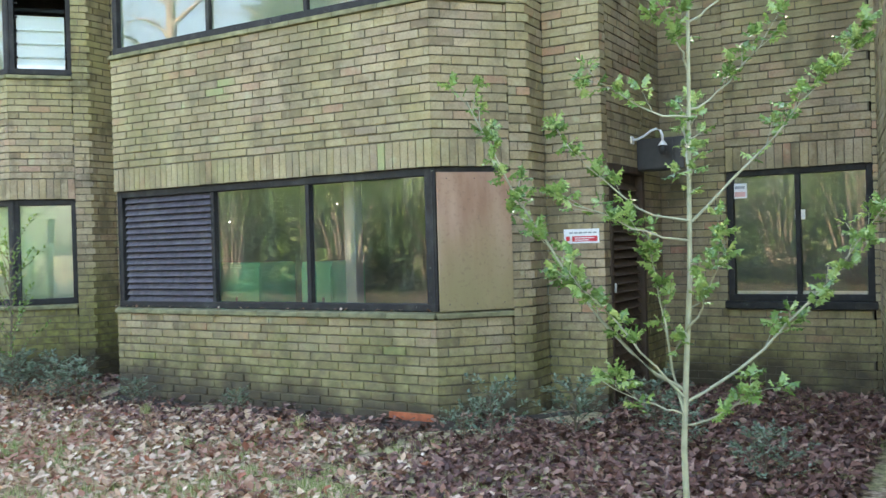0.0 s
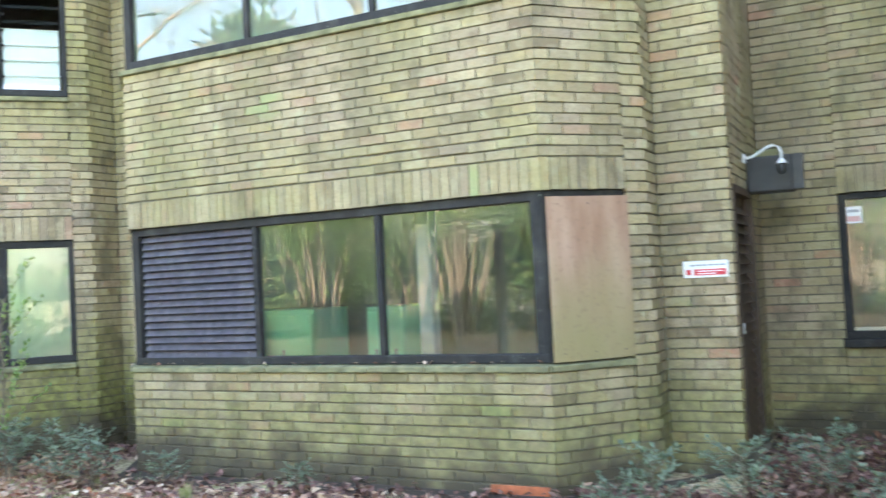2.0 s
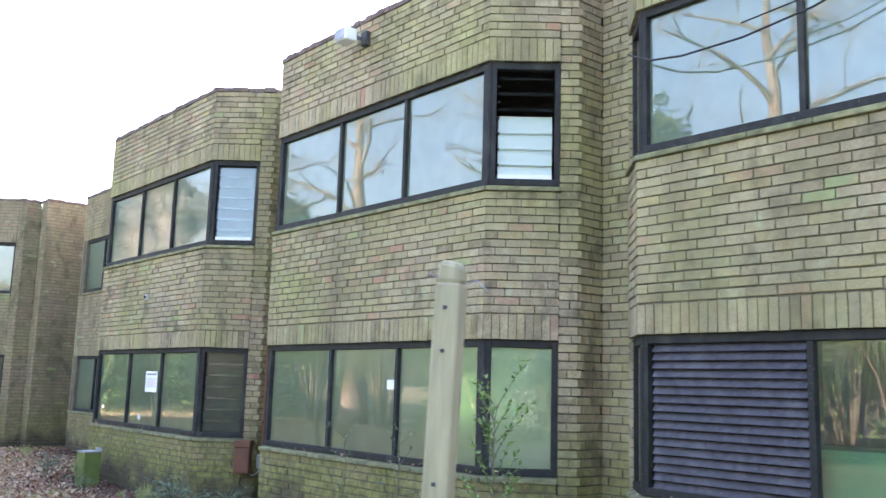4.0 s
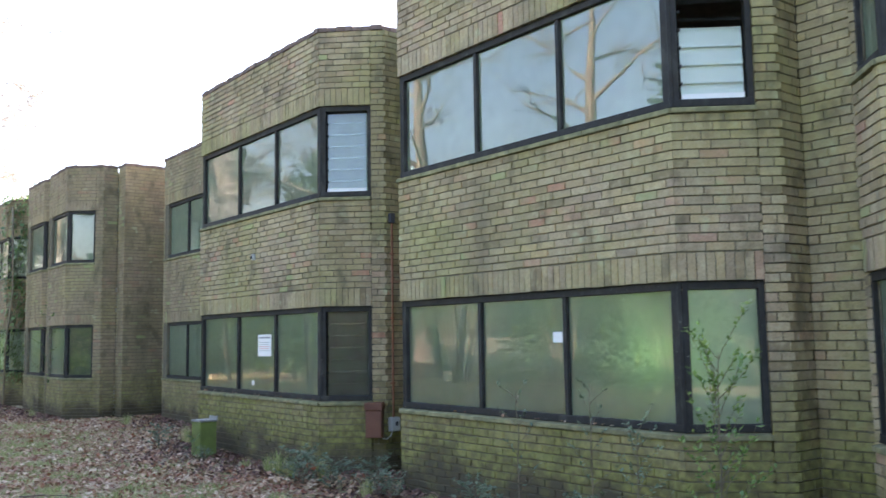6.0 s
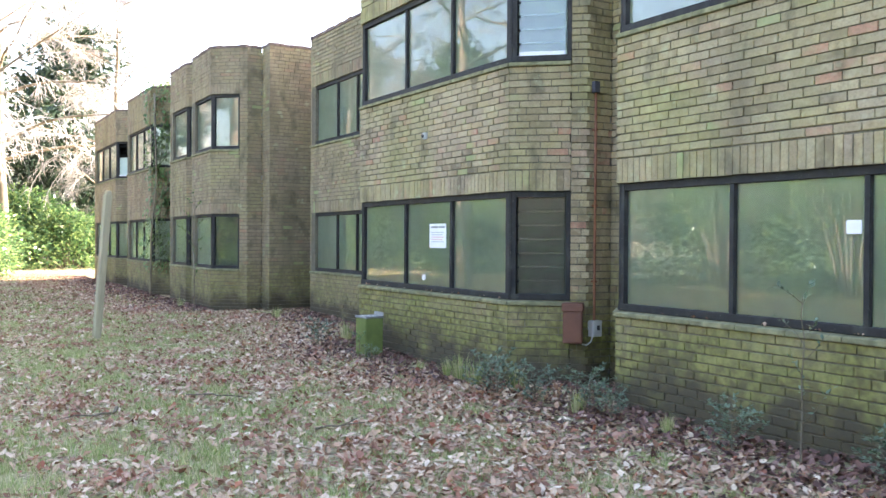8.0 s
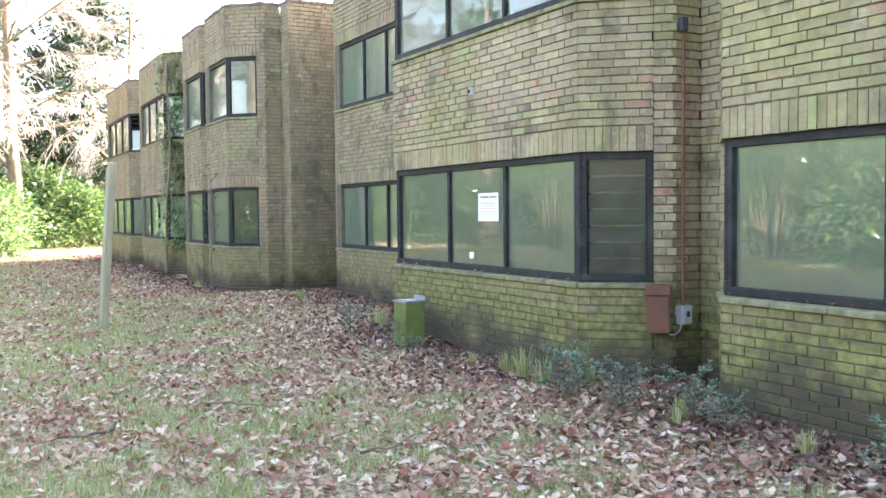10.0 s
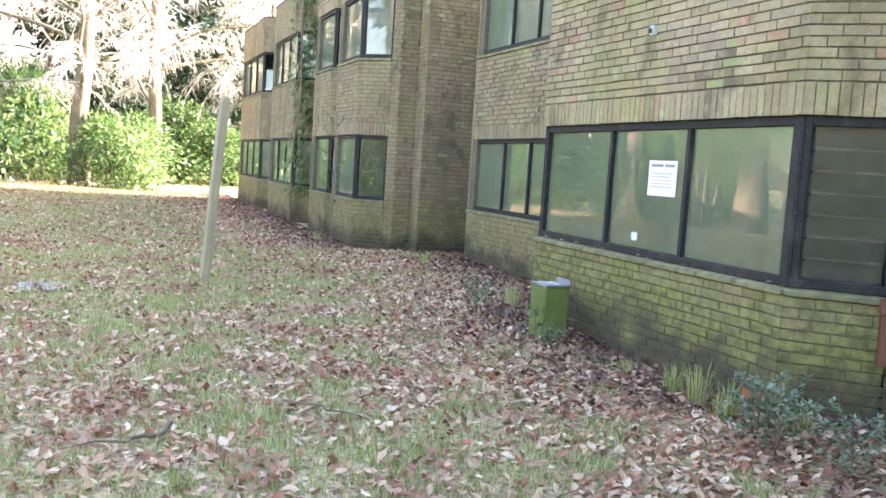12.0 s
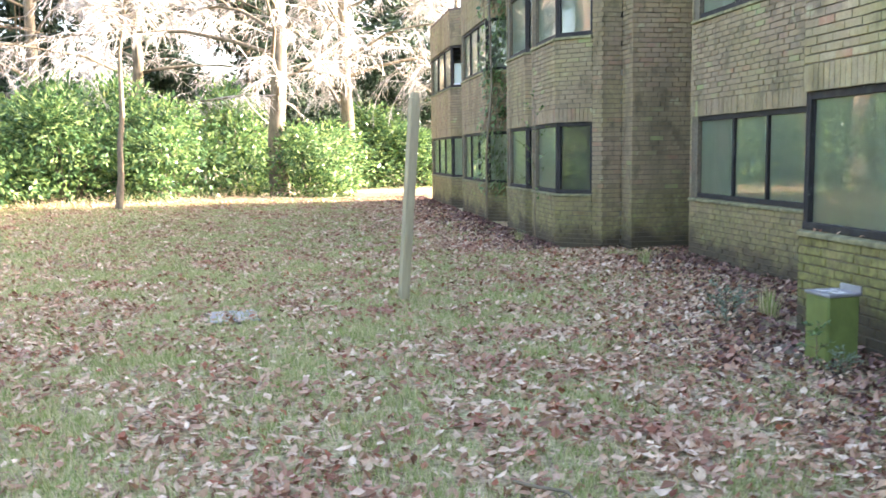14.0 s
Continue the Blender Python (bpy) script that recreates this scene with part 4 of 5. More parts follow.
tagged(from_lists("leaf_litter", v, f, FALLEN), "pinkish brown dry fallen leaves on the lawn", "leaves", kind="stuff")
tagged(from_lists("damp_leaves", wv, wf, DAMP_SHADED), "damp dark red brown leaves along the foot of the walls, with its shade in their colour", "leaves", kind="stuff")
tagged(from_lists("grass", gv, gf, GRASS), "short green and yellowed grass between the leaves", "grass", kind="stuff")



def grass_tuft(at, height, blades, seed):
    """A loose tuft of long arching grass blades."""
    g = random.Random(seed)
    tv, tf = [], []
    for b in range(blades):
        a, r = g.uniform(0, 6.283), g.uniform(0, 0.09)
        base = Vector((r * math.cos(a), r * math.sin(a), -0.02))
        out = Vector((math.cos(a), math.sin(a), 0)) * g.uniform(0.03, 0.16)
        side = Vector((-math.sin(a), math.cos(a), 0)) * 0.0035
        h = height * g.uniform(0.55, 1.1)
        mid, tip = base + out * 0.4 + Vector((0, 0, h * 0.65)), base + out + Vector((0, 0, h * g.uniform(0.75, 1.0)))
        k = len(tv)
        tv.extend((base - side, base + side, mid + side * 0.8, mid - side * 0.8, tip))
        tf.extend(((k, k + 1, k + 2, k + 3), (k + 3, k + 2, k + 4)))
    root = thing("grass_tuft", "tuft of long half withered grass", "grass", at, "grass tufts")
    from_lists("foliage", tv, tf, GRASS, root)
    return root


tuft_one = grass_tuft(pose(-14.6, 5.45, 0), 0.34, 90, 61)
for n, (x, y, h) in enumerate(((-14.95, 5.5, 0.8), (-14.2, 5.4, 1.0), (-13.75, 5.6, 0.9), (-17.35, 5.7, 1.0), (-18.6, 5.9, 1.1), (-15.5, 5.45, 0.6), (-12.6, 5.45, 0.8), (-11.6, 5.55, 0.6), (-22.5, 6.2, 0.9), (-26.1, 5.3, 0.8), (-20.5, 2.55, 0.55), (-4.4, 5.35, 0.5), (-6.1, 5.3, 0.5))):
    copy_thing(tuft_one, pose(x, y, ground_z(x, y), 0, 0, 53 * n) @ Matrix.Diagonal((h, h, h, 1)))

g = random.Random(17)
v, f = [], []
for X, Y in ((XA, YA), (XB, YB), (XC, YC)):
    for n in range(26):
        size = g.uniform(0.02, 0.055)
        folded(Vector((X - g.random() * WID, Y + g.uniform(-0.02, 0.03), ZS + 0.012)), g.uniform(0, 6.283), g.gauss(0, 0.3), size, size * 0.3, size * 0.2, v, f)
tagged(from_lists("sill_leaves", v, f, FALLEN), "scraps of dry leaf caught on the window sills", "leaves", kind="stuff")

v, f = [], []
for i in range(9000):
    x = rng.uniform(-47, -40)
    y = rng.uniform(-8, 6.5)
    if x > -41.2 - 0.28 * (y - 4):
        continue
    a = rng.uniform(0, 6.283)
    hgt = rng.uniform(0.08, 0.45) * (1.4 if rng.random() < 0.2 else 0.7)
    k = len(v)
    v.extend(((x - 0.012, y, -0.02), (x + 0.012, y, -0.02), (x + hgt * 0.5 * math.cos(a), y + hgt * 0.5 * math.sin(a), hgt)))
    f.append((k, k + 1, k + 2))
tagged(from_lists("dead_grass", v, f, STRAW), "pale dead grass along the sunlit edge of the lawn", "grass", kind="stuff")


def spiny(P, ax, ay, size, v, f):
    """A holly leaf: a spiny outline, cupped along its midrib."""
    az = ax.cross(ay)
    k = len(v)
    outline = ((0.0, 0.0), (0.18, 0.30), (0.30, 0.16), (0.45, 0.38), (0.58, 0.18), (0.74, 0.30), (0.82, 0.10), (1.0, 0.0))
    mid = (0.0, 0.25, 0.5, 0.75, 1.0)
    for s in mid:
        v.append(P + ax * size * s + az * size * 0.10 * math.sin(s * 3.1))
    for sgn in (1, -1):
        b = len(v)
        for s, w in outline[1:-1]:
            v.append(P + ax * size * s + ay * sgn * size * w + az * size * (0.16 if w > 0.2 else 0.02))
        q = [(k, b, b + 1, k + 1), (k + 1, b + 1, b + 2, b + 3), (k + 1, b + 3, k + 2), (k + 2, b + 3, b + 4, k + 3), (k + 3, b + 4, b + 5, k + 4)]
        f.extend(t if sgn > 0 else t[::-1] for t in q)


def plant(name, label, at, height, radius, limbs, leaves, leaf_mat, size, seed, stem=0.012, group="", bare=0.15, up=0.6):
    """A young tree or shrub: stem, limbs and single leaves."""
    g = random.Random(seed)
    root = thing(name, label, "shrub", at, group)
    sv, sf, lv, lf = [], [], [], []
    path = [Vector((0, 0, -0.05))]
    for i in range(1, 9):
        path.append(Vector((g.uniform(-0.02, 0.02) * radius * i * 0.25, g.uniform(-0.02, 0.02) * radius * i * 0.25, height * i / 8)))
    tube(sv, sf, path, [stem * (1 - 0.085 * i) for i in range(9)], 8)
    for b in range(limbs):
        t = bare + (1 - bare) * (b + g.random()) / limbs
        i = min(7, int(t * 8))
        p = path[i].lerp(path[i + 1], t * 8 - i)
        a = b * 2.4 + g.uniform(-0.5, 0.5)
        ln = radius * g.uniform(0.55, 1.05) * (1.05 - 0.6 * max(0.0, t - 0.35))
        d = Vector((math.cos(a), math.sin(a), g.uniform(up * 0.5, up * 1.3))).normalized()
        bp = [p]
        for s in range(5):
            bp.append(bp[-1] + (d + Vector((g.uniform(-0.2, 0.2), g.uniform(-0.2, 0.2), g.uniform(-0.05, 0.2)))).normalized() * ln / 5)
        tube(sv, sf, bp, [stem * 0.42 * (1 - 0.16 * s) for s in range(6)], 5)
        count = leaves if isinstance(leaves, int) else g.randint(*leaves)
        for c in range(count):
            s = g.uniform(0.25, 1.0) * 5
            j = min(4, int(s))
            q = bp[j].lerp(bp[j + 1], s - j)
            ax = (d * 0.5 + Vector((g.uniform(-1, 1), g.uniform(-1, 1), g.uniform(-0.5, 0.8)))).normalized()
            ay = ax.cross(Vector((g.uniform(-0.4, 0.4), g.uniform(-0.4, 0.4), 1))).normalized()
            sz = size * g.uniform(0.6, 1.15)
            k = len(lv)
            az = ax.cross(ay)
            lv.extend((q, q + ax * sz * 0.5 + ay * sz * 0.26 + az * sz * 0.08, q + ax * sz, q + ax * sz * 0.5 - ay * sz * 0.26 + az * sz * 0.08))
            lf.append((k, k + 1, k + 2, k + 3))
    tagged(from_lists("stem", sv, sf, BARK, root, True), kind="stuff")
    from_lists("foliage", lv, lf, leaf_mat, root)
    return root


HOLLY_BARK = plain("smooth green grey bark", (0.36, 0.37, 0.24), 0.6, vary=0.35, scale=12, relief=0.2)

# height on the stem, reach along x, reach along y, rise, how late it turns up
HOLLY_LIMBS = ((0.98, 0.72, 0.10, 0.60, 1.4), (0.92, -0.10, 0.05, 0.62, 1.0), (0.99, -0.39, -0.08, 0.42, 1.0), (0.94, -0.25, 0.12, 0.09, 1.5), (1.56, -0.42, 0.10, 0.32, 1.9),
               (1.49, -0.40, -0.12, 0.13, 1.3), (1.02, -0.70, 0.16, 0.97, 1.5), (1.89, -0.32, 0.06, 0.17, 2.0), (1.56, 0.56, -0.06, 0.57, 1.1), (1.91, 0.29, 0.08, 0.26, 1.5), (2.05, -0.09, -0.1, 0.16, 1.0),
               (0.90, 0.24, -0.10, 0.13, 1.2), (2.2, 0.30, 0.1, 0.28, 1.3), (2.3, -0.28, -0.1, 0.28, 1.3), (1.20, 0.04, -0.30, 0.30, 1.2), (1.70, 0.08, 0.32, 0.25, 1.2))


def holly_tree(label, at, height, stem):
    """A young holly: a straight pale stem, long bare limbs and leaves in tufts towards their ends."""
    g = random.Random(3)
    root = thing("holly_tree", label, "tree", at)
    sv, sf, lv, lf = [], [], [], []
    path = [Vector((g.uniform(-0.008, 0.008) - 0.026 + 0.008 * i, g.uniform(-0.01, 0.01), height * i / 10 - 0.05)) for i in range(11)]
    tube(sv, sf, path, [stem * (1 - 0.075 * i) for i in range(11)], 10)

    def tuft(q, way, count):
        for c in range(count):
            ax = (way * 0.4 + Vector((g.uniform(-1, 1), g.uniform(-1, 1), g.uniform(-0.6, 0.9)))).normalized()
            ay = ax.cross(Vector((g.uniform(-0.6, 0.6), g.uniform(-0.6, 0.6), 1))).normalized()
            spiny(q + ax * 0.006, ax, ay, g.uniform(0.034, 0.060), lv, lf)

    for h, rx, ry, rise, late in HOLLY_LIMBS:
        i = min(9, int(h / height * 10))
        base = path[i].lerp(path[i + 1], h / height * 10 - i)
        limb = []
        for n in range(9):
            w = n / 8
            limb.append(base + Vector((rx * w + g.uniform(-0.008, 0.008), ry * w + g.uniform(-0.008, 0.008), rise * w ** late + g.uniform(-0.006, 0.006))))
        length = math.sqrt(rx * rx + ry * ry + rise * rise)
        r = stem * (0.22 + 0.24 * length)
        tube(sv, sf, limb, [r * (1 - 0.09 * n) for n in range(9)], 6)
        sprigs = max(6, int(length * 17))
        for b in range(sprigs):
            w = (0.30 + 0.70 * ((b + g.random()) / sprigs) ** 0.75) * 8
            n = min(7, int(w))
            q = limb[n].lerp(limb[n + 1], w - n)
            way = ((limb[n + 1] - limb[n]).normalized() + Vector((g.uniform(-0.9, 0.9), g.uniform(-0.9, 0.9), g.uniform(-0.4, 1.0)))).normalized()
            tip = q + way * g.uniform(0.03, 0.10)
            tube(sv, sf, [q, tip], [r * 0.3, r * 0.16], 4)
            tuft(q.lerp(tip, 0.5), way, 2)
            tuft(tip, way, g.randint(4, 8))
    for b in range(16):
        h = g.uniform(1.0, height - 0.1)
        i = min(9, int(h / height * 10))
        q = path[i].lerp(path[i + 1], h / height * 10 - i)
        way = Vector((g.uniform(-1, 1), g.uniform(-1, 1), 0.4)).normalized()
        tip = q + way * g.uniform(0.03, 0.07)
        tube(sv, sf, [q, tip], [0.003, 0.0015], 4)
        tuft(tip, way, g.randint(3, 6))
    tagged(from_lists("stem", sv, sf, HOLLY_BARK, root, True), "pale grey green stem and limbs")
    from_lists("foliage", lv, lf, HOLLY, root)
    return root


holly_tree("young holly tree with glossy spiny leaves", pose(-0.652, 2.744, 0, 0, 0, 30.6) @ Matrix.Diagonal((0.94, 0.94, 0.97, 1)), 2.75, 0.0135)
spots = ((-2.75, 5.42, 0.42), (-2.35, 5.95, 0.5), (-3.05, 5.55, 0.3), (-7.2, 5.45, 0.45), (-7.7, 5.6, 0.5), (-6.6, 5.6, 0.3), (-1.9, 6.4, 0.5), (-1.55, 5.9, 0.35), (-13.5, 5.2, 0.5), (-13.1, 5.35, 0.42),
         (-13.9, 5.4, 0.4), (-12.55, 5.55, 0.45), (-12.2, 5.5, 0.32), (-10.9, 5.5, 0.42), (-18.35, 5.35, 0.42), (-9.7, 5.6, 0.42), (-8.2, 5.5, 0.5), (-8.6, 5.75, 0.45), (-16.5, 5.3, 0.22), (-0.9, 5.2, 0.4), (-5.4, 5.7, 0.25))
base_shrub = None
for i, (x, y, h) in enumerate(spots):
    if base_shrub is None:
        base_shrub = plant("shrub", "small grey green shrub at the foot of the wall", pose(x, y, 0), 0.40, 0.32, 22, (16, 26), SHRUB, 0.042, 21, group="wall shrubs", bare=0.05, up=0.9, stem=0.008)
    else:
        copy_thing(base_shrub, pose(x, y, -0.02, 0, 0, 77 * i) @ Matrix.Diagonal((h / 0.42 * 1.1, h / 0.42 * 1.1, h / 0.42 * 0.8, 1)))
plant("sapling", "thin sapling with sparse small leaves against the window", pose(-8.27, 5.5, 0), 1.5, 0.66, 26, (16, 26), HOLLY, 0.054, 31, bare=0.15, up=1.5, stem=0.010)
plant("sapling", "slender leafy sapling at the foot of the bay", pose(-8.95, 5.45, 0), 0.95, 0.36, 14, (12, 18), SHRUB, 0.045, 36, bare=0.2, up=1.2, stem=0.008)
plant("sapling", "thin twiggy sapling with few leaves by the wall", pose(-9.45, 5.5, 0), 1.25, 0.34, 10, (5, 9), SHRUB, 0.045, 37, bare=0.3, up=1.3, stem=0.008)
plant("sapling", "thin sapling with few leaves before the brick bay", pose(-10.35, 5.55, 0), 1.15, 0.35, 8, (6, 10), SHRUB, 0.05, 32, bare=0.25, up=1.0, stem=0.008)
plant("sapling", "thin leafy sapling beside the end bay", pose(-24.6, 5.2, 0), 2.3, 0.5, 14, (8, 14), LAUREL, 0.06, 33, bare=0.3, up=0.9, stem=0.012)
plant("cabinet_ivy", "ivy climbing over the green cabinet", pose(-16.80, 5.28, 0), 0.32, 0.16, 9, (8, 14), IVY, 0.05, 34, bare=0.1, up=0.4, stem=0.006)

g = random.Random(8)
iv, iff = [], []
for i in range(1000):
    z = g.uniform(0.6, 5.75)
    s = abs(g.gauss(0, 0.28)) * (1.5 if z > 4.6 or z < 2.4 else 1.0)
    x = -31.0 + s * 0.67 * g.choice((1, 1, -1)) + 0.1 * math.sin(z * 3)
    y = YE + max(0.0, x + 31.2) * 1.1 - 0.03 - g.random() * 0.10
    P = Vector((x, y, z))
    ax = Vector((g.uniform(-1, 1), g.uniform(-0.5, 0.1), g.uniform(-1, 0.3))).normalized()
    ay = ax.cross(Vector((0.3, -1, 0.2))).normalized()
    k = len(iv)
    sz = g.uniform(0.07, 0.14)
    iv.extend((P, P + ax * sz * 0.5 + ay * sz * 0.45, P + ax * sz, P + ax * sz * 0.5 - ay * sz * 0.45))
    iff.append((k, k + 1, k + 2, k + 3))
iv_root = thing("ivy", "dark ivy climbing the distant brick bay", "ivy", pose(0, 0, 0))
from_lists("foliage", iv, iff, IVY, iv_root)
pipe("stem", [(-31.0, YE - 0.03, -0.05), (-31.05, YE - 0.02, 1.5), (-30.95, YE + 0.10, 3.0), (-31.0, YE + 0.05, 5.4)], 0.025, BARK, iv_root)

# ---- trees ----


def bare_tree(name, label, at, height, spread, seed, trunk_r, limbs=24, droop=0.25, clear=0.16, stout=0.30, twigs=15, bark=None, twig=None):
    """A leafless tree: trunk, limbs, branches and fine twigs."""
    g = random.Random(seed)
    root = thing(name, label, "tree", at, "bare trees")
    tv, tf, wv, wf = [], [], [], []
    path = [Vector((0, 0, -0.3))]
    for i in range(1, 11):
        path.append(Vector((path[-1].x + g.uniform(-0.22, 0.22), path[-1].y + g.uniform(-0.22, 0.22), height * i / 10)))
    tube(tv, tf, path, [trunk_r * (1.25 if i == 0 else 1 - 0.092 * i) for i in range(11)], 12)
    for b in range(limbs):
        t = clear + (0.98 - clear) * (b + g.random()) / limbs
        i = min(9, int(t * 10))
        p = path[i].lerp(path[i + 1], t * 10 - i)
        a = b * 2.399 + g.uniform(-0.4, 0.4)
        ln = spread * g.uniform(0.7, 1.1) * (1.1 - 0.75 * t)
        d = Vector((math.cos(a), math.sin(a), g.uniform(0.25, 0.8)))
        limb = [p]
        for s in range(6):
            d = (d + Vector((g.uniform(-0.25, 0.25), g.uniform(-0.25, 0.25), g.uniform(-0.22, 0.12)))).normalized()
            limb.append(limb[-1] + d * ln / 6)
        r = trunk_r * stout * (1.15 - t)
        tube(tv, tf, limb, [r * (1 - 0.14 * s) for s in range(7)], 6)
        for c in range(10):
            s = g.uniform(0.2, 1.0) * 6
            j = min(5, int(s))
            q = limb[j].lerp(limb[j + 1], s - j)
            e = (d + Vector((g.uniform(-1.1, 1.1), g.uniform(-1.1, 1.1), g.uniform(-0.6, 0.6)))).normalized()
            bl = ln * g.uniform(0.22, 0.45)
            br = [q]
            for k in range(4):
                e = (e + Vector((g.uniform(-0.3, 0.3), g.uniform(-0.3, 0.3), g.uniform(-droop, 0.12)))).normalized()
                br.append(br[-1] + e * bl / 4)
            tube(wv, wf, br, [0.028, 0.023, 0.018, 0.013, 0.008], 4)
            for w in range(twigs):
                k = g.randrange(1, 5)
                q2 = br[k].lerp(br[k - 1], g.random())
                h = (e + Vector((g.uniform(-1.2, 1.2), g.uniform(-1.2, 1.2), g.uniform(-1.3, 0.4)))).normalized()
                tl = g.uniform(0.35, 1.0)
                q3 = q2 + h * tl * 0.5
                q4 = q3 + (h + Vector((g.uniform(-0.4, 0.4), g.uniform(-0.4, 0.4), -droop * 1.5))).normalized() * tl * 0.5
                tube(wv, wf, [q2, q3, q4], [0.013, 0.010, 0.005], 3)
                h2 = (h + Vector((g.uniform(-1, 1), g.uniform(-1, 1), g.uniform(-0.9, 0.4)))).normalized()
                tube(wv, wf, [q3, q3 + h2 * tl * 0.45], [0.009, 0.005], 3)
    from_lists("trunk", tv, tf, bark or BARK, root, True)
    from_lists("crown", wv, wf, twig or TWIG, root)
    return root


def leaf_bush(name, label, at, rx, ry, h, count, mat, size, seed, category="bush", group="evergreen bushes", low=0.12):
    """An evergreen bush: stems and leaves gathered in uneven clumps."""
    g = random.Random(seed)
    root = thing(name, label, category, at, group)
    sv, sf, lv, lf = [], [], [], []
    clumps = []
    for i in range(46):
        a, u = g.uniform(0, 6.283), math.sqrt(g.random())
        z = h * g.uniform(low, 1.0)
        k = math.sqrt(max(0.05, 1 - (z / h) ** 2.2))
        clumps.append((Vector((rx * u * k * math.cos(a), ry * u * k * math.sin(a), z)), g.uniform(0.22, 0.5) * min(rx, h)))
    for c, r in clumps[:16]:
        tube(sv, sf, [Vector((c.x * 0.15, c.y * 0.15, -0.1)), c * 0.5 + Vector((0, 0, c.z * 0.1)), c], [0.05, 0.035, 0.012], 5)
    for i in range(count):
        c, r = clumps[i % 46]
        d = Vector((g.gauss(0, 1), g.gauss(0, 1), g.gauss(0, 1))).normalized()
        p = c + d * r * g.uniform(0.55, 1.05)
        if p.z < 0.02:
            p.z = g.uniform(0.02, 0.3)
        ax = (d + Vector((g.uniform(-0.8, 0.8), g.uniform(-0.8, 0.8), g.uniform(-0.9, 0.4)))).normalized()
        ay = ax.cross(d + Vector((0.1, 0.2, 0.4))).normalized()
        sz = size * g.uniform(0.6, 1.2)
        az = ax.cross(ay)
        k = len(lv)
        lv.extend((p, p + ax * sz * 0.5 + ay * sz * 0.2 + az * sz * 0.05, p + ax * sz, p + ax * sz * 0.5 - ay * sz * 0.2 + az * sz * 0.05))
        lf.append((k, k + 1, k + 2, k + 3))
    tagged(from_lists("stem", sv, sf, BARK, root, True), kind="stuff")
    from_lists("foliage", lv, lf, mat, root)
    return root


oak = bare_tree("bare_tree", "tall leafless tree with pale sunlit twigs", pose(-46.0, 0.6, 0), 22.0, 12.0, 41, 0.36, 28, 0.35, twigs=22)
ash = bare_tree("bare_tree", "tall leafless tree with drooping fine twigs", pose(-50.0, -5.0, 0, 0, 0, 40), 18.0, 8.5, 42, 0.30, 24, 0.4, twigs=18)
for x, y, r, s, src in ((-53.0, 3.5, 200, 0.95, oak), (-56.0, -11.0, 70, 1.0, oak), (-60.0, -1.0, 300, 1.05, ash), (-58.0, 9.0, 160, 0.9, ash)):
    copy_thing(src, pose(x, y, 0, 0, 0, r) @ Matrix.Diagonal((s, s, s, 1)))
gnarled = bare_tree("oak_tree", "large leafless oak with stout crooked brown limbs", pose(-34.5, -10.5, 0), 17.0, 8.5, 47, 0.55, 15, 0.15, 0.2, 0.42, 4, OAKBARK, TWIG_BROWN)
for x, y, r, s in ((-17.0, -13.0, 80, 0.95), (-8.5, -14.5, 210, 0.85), (-27.0, -13.5, 330, 0.95), (1.5, -14.0, 130, 0.8), (-41.0, -9.8, 20, 0.9)):
    copy_thing(gnarled, pose(x, y, 0, 0, 0, r) @ Matrix.Diagonal((s, s, s, 1)))
thin = bare_tree("slim_tree", "slim young leafless tree with a pale trunk", pose(-39.3, -4.1, 0), 9.5, 2.2, 43, 0.11, 9, clear=0.5)
rhodo = leaf_bush("rhododendron", "large glossy rhododendron bush in the sun", pose(-44.8, -3.4, 0), 2.4, 2.0, 2.9, 7500, LAUREL, 0.24, 51)
for x, y, r, sx, sz in ((-45.5, 1.6, 50, 0.8, 0.75), (-43.2, -6.6, 120, 1.0, 1.0), (-42.0, -9.6, 200, 1.1, 0.9), (-47.5, -6.0, 260, 1.2, 1.25), (-41.5, -13.0, 310, 1.3, 1.2), (-49.0, -1.5, 20, 1.1, 1.25), (-47.0, -10.5, 85, 1.4, 1.15),
                        (-52.0, 2.8, 10, 1.1, 0.85), (-53.5, 6.6, 150, 1.2, 0.8), (-57.0, 4.5, 240, 1.5, 1.1), (-56.0, 10.5, 95, 1.5, 1.0), (-52.5, -9.0, 35, 1.6, 1.4),
                        # this row is out of view, added to cover sunlit ground in pane reflections
                        (-29.5, -13.2, 340, 1.4, 1.0), (9.0, -7.0, 30, 1.4, 1.3), (14.0, -3.0, 75, 1.5, 1.4), (-4.5, -13.0, 200, 1.6, 0.8), (-10.5, -13.3, 30, 1.6, 0.9), (-16.5, -13.0, 150, 1.6, 0.8), (-22.5, -13.3, 110, 1.6, 0.9), (2.0, -13.0, 60, 1.6, 0.85)):
    copy_thing(rhodo, pose(x, y, -0.05, 0, 0, r) @ Matrix.Diagonal((sx, sx, sz, 1)))
# all out of view, placed to fill the pane reflections and hide sunlit trunks
laurel = leaf_bush("laurel_tree", "evergreen laurel tree with a glossy overhanging crown", pose(-2.5, -9.4, 0), 2.5, 2.0, 5.2, 9000, LAUREL, 0.12, 53, "tree", "laurel trees", 0.44)
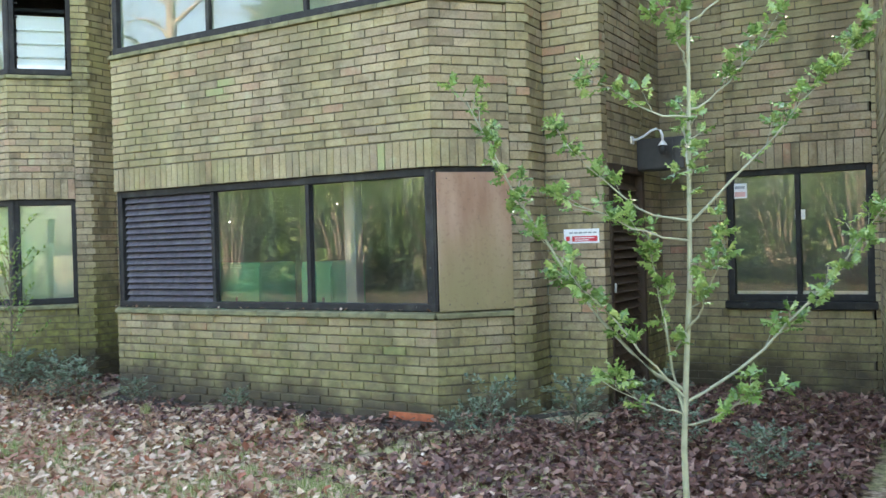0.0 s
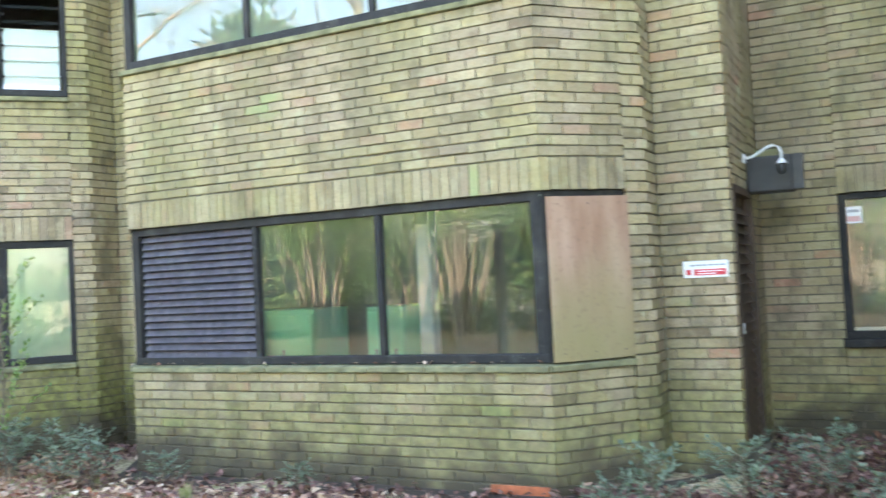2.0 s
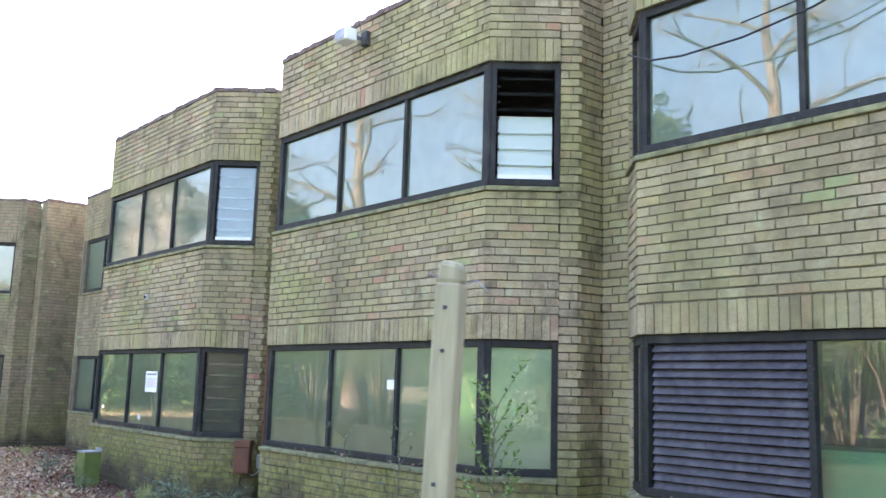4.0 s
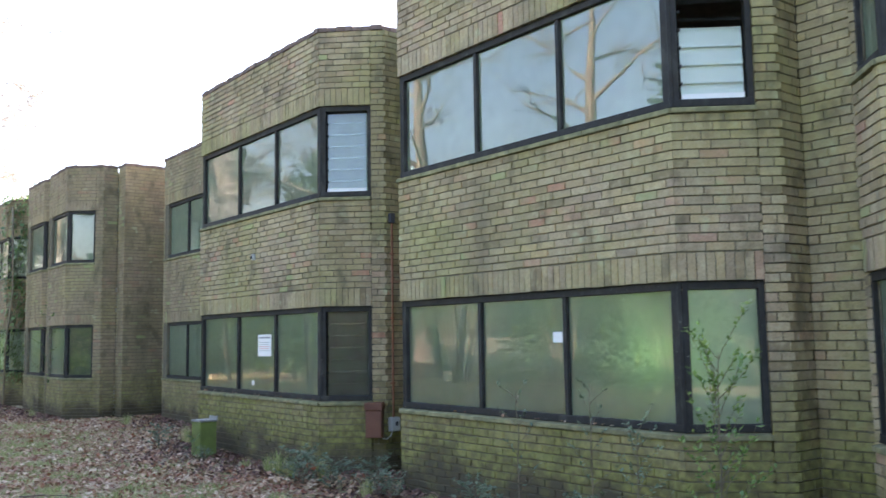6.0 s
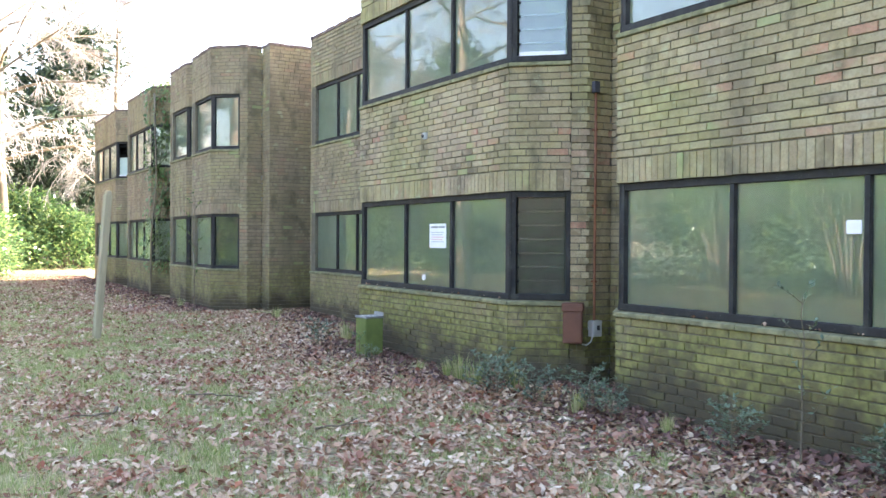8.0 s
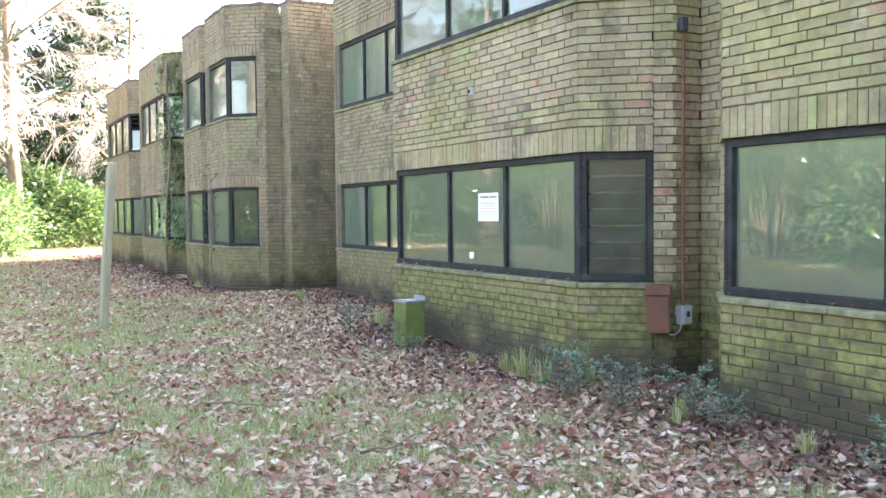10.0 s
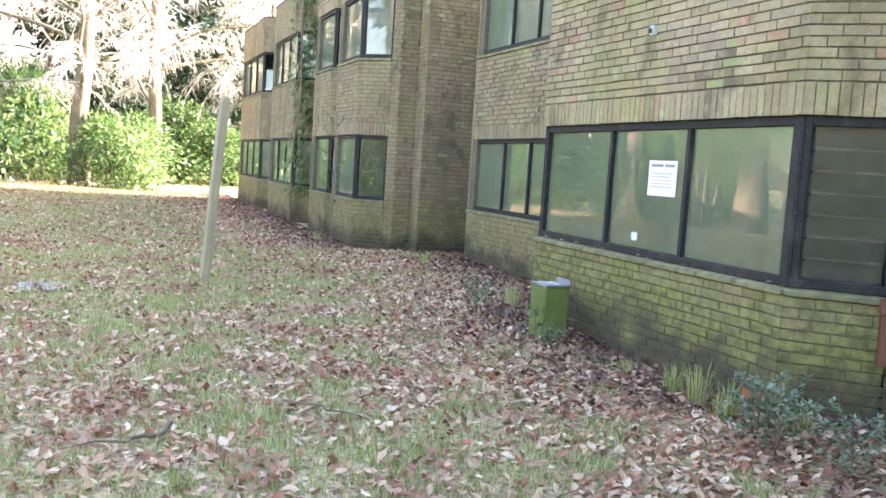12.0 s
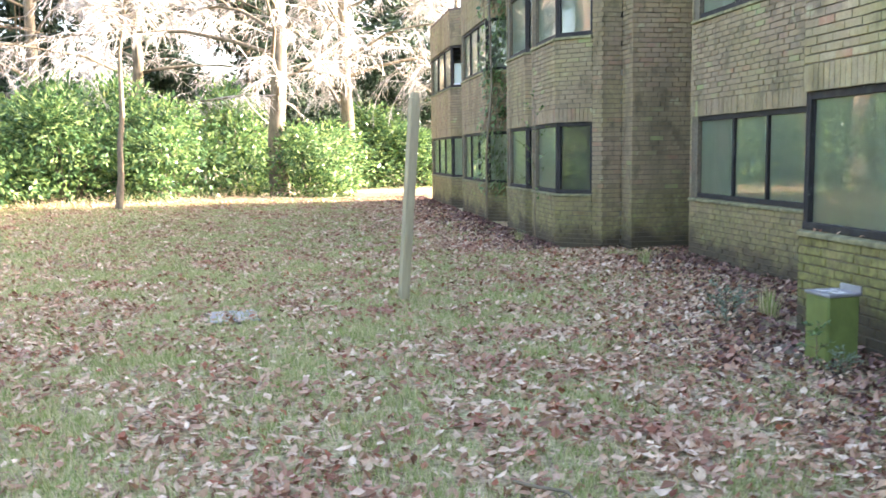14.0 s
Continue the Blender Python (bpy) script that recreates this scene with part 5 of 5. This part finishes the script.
for x, y, r, sx, sz in ((-7.0, -9.8, 70, 1.05, 0.95), (-11.6, -9.3, 140, 1.0, 1.05), (-16.4, -9.8, 200, 1.1, 0.95), (-21.5, -10.0, 260, 1.1, 1.0), (2.6, -9.2, 300, 1.1, 1.05), (-26.5, -10.6, 20, 1.1, 0.9), (-31.0, -9.4, 75, 1.1, 0.95), (-35.6, -9.3, 210, 1.1, 0.95), (0.2, -11.2, 45, 1.2, 0.95), (-4.8, -11.4, 110, 1.2, 0.9), (-9.3, -11.6, 250, 1.2, 0.95), (-14.0, -11.5, 330, 1.2, 0.9), (-19.0, -11.9, 15, 1.2, 0.95), (-24.0, -12.2, 95, 1.2, 0.9)):
    copy_thing(laurel, pose(x, y, -0.05, 0, 0, r) @ Matrix.Diagonal((sx, sx, sz, 1)))
conifer = leaf_bush("conifer", "tall dark evergreen tree behind the bare trees", pose(-62.0, -6.0, 0), 3.2, 3.2, 13.0, 9000, NEEDLE, 0.55, 52, "tree", "conifers")
for x, y, r, s in ((-66.0, 2.0, 80, 1.1), (-61.0, 14.0, 150, 0.8), (-64.0, -14.0, 220, 1.2), (-70.0, 9.0, 20, 1.2), (-60.0, 5.5, 200, 0.55), (-58.0, -20.0, 310, 1.1), (-62.0, -1.5, 130, 0.85), (-57.5, 1.2, 40, 0.6), (-58.0, -6.0, 180, 0.65), (-12.0, -22.0, 100, 1.0), (-28.0, -22.0, 10, 1.1), (2.0, -22.0, 60, 1.0)):
    copy_thing(conifer, pose(x, y, -0.1, 0, 0, r) @ Matrix.Diagonal((s, s, s, 1)))

# ---- single bricks of the nearest wall bands ----
brick_meshes = {}
for owner, mat, P, turn, z, h in LOOSE:
    key = (mat.name, round(h, 4))
    if key not in brick_meshes:
        bm = boxed(-0.109, 0.109, 0.0, 0.06, -h / 2, h / 2)
        bmesh.ops.bevel(bm, geom=[e for e in bm.edges if max(v.co.y for v in e.verts) < 0.01], offset=0.004, segments=1, affect="EDGES")
        me = bpy.data.meshes.new("brick")
        bm.to_mesh(me)
        bm.free()
        me.materials.append(mat)
        brick_meshes[key] = me
    ob = new("brick", brick_meshes[key])
    ob.parent = owner
    ob.matrix_basis = Matrix.Translation((P.x, P.y, z)) @ Matrix.Rotation(turn, 4, "Z")
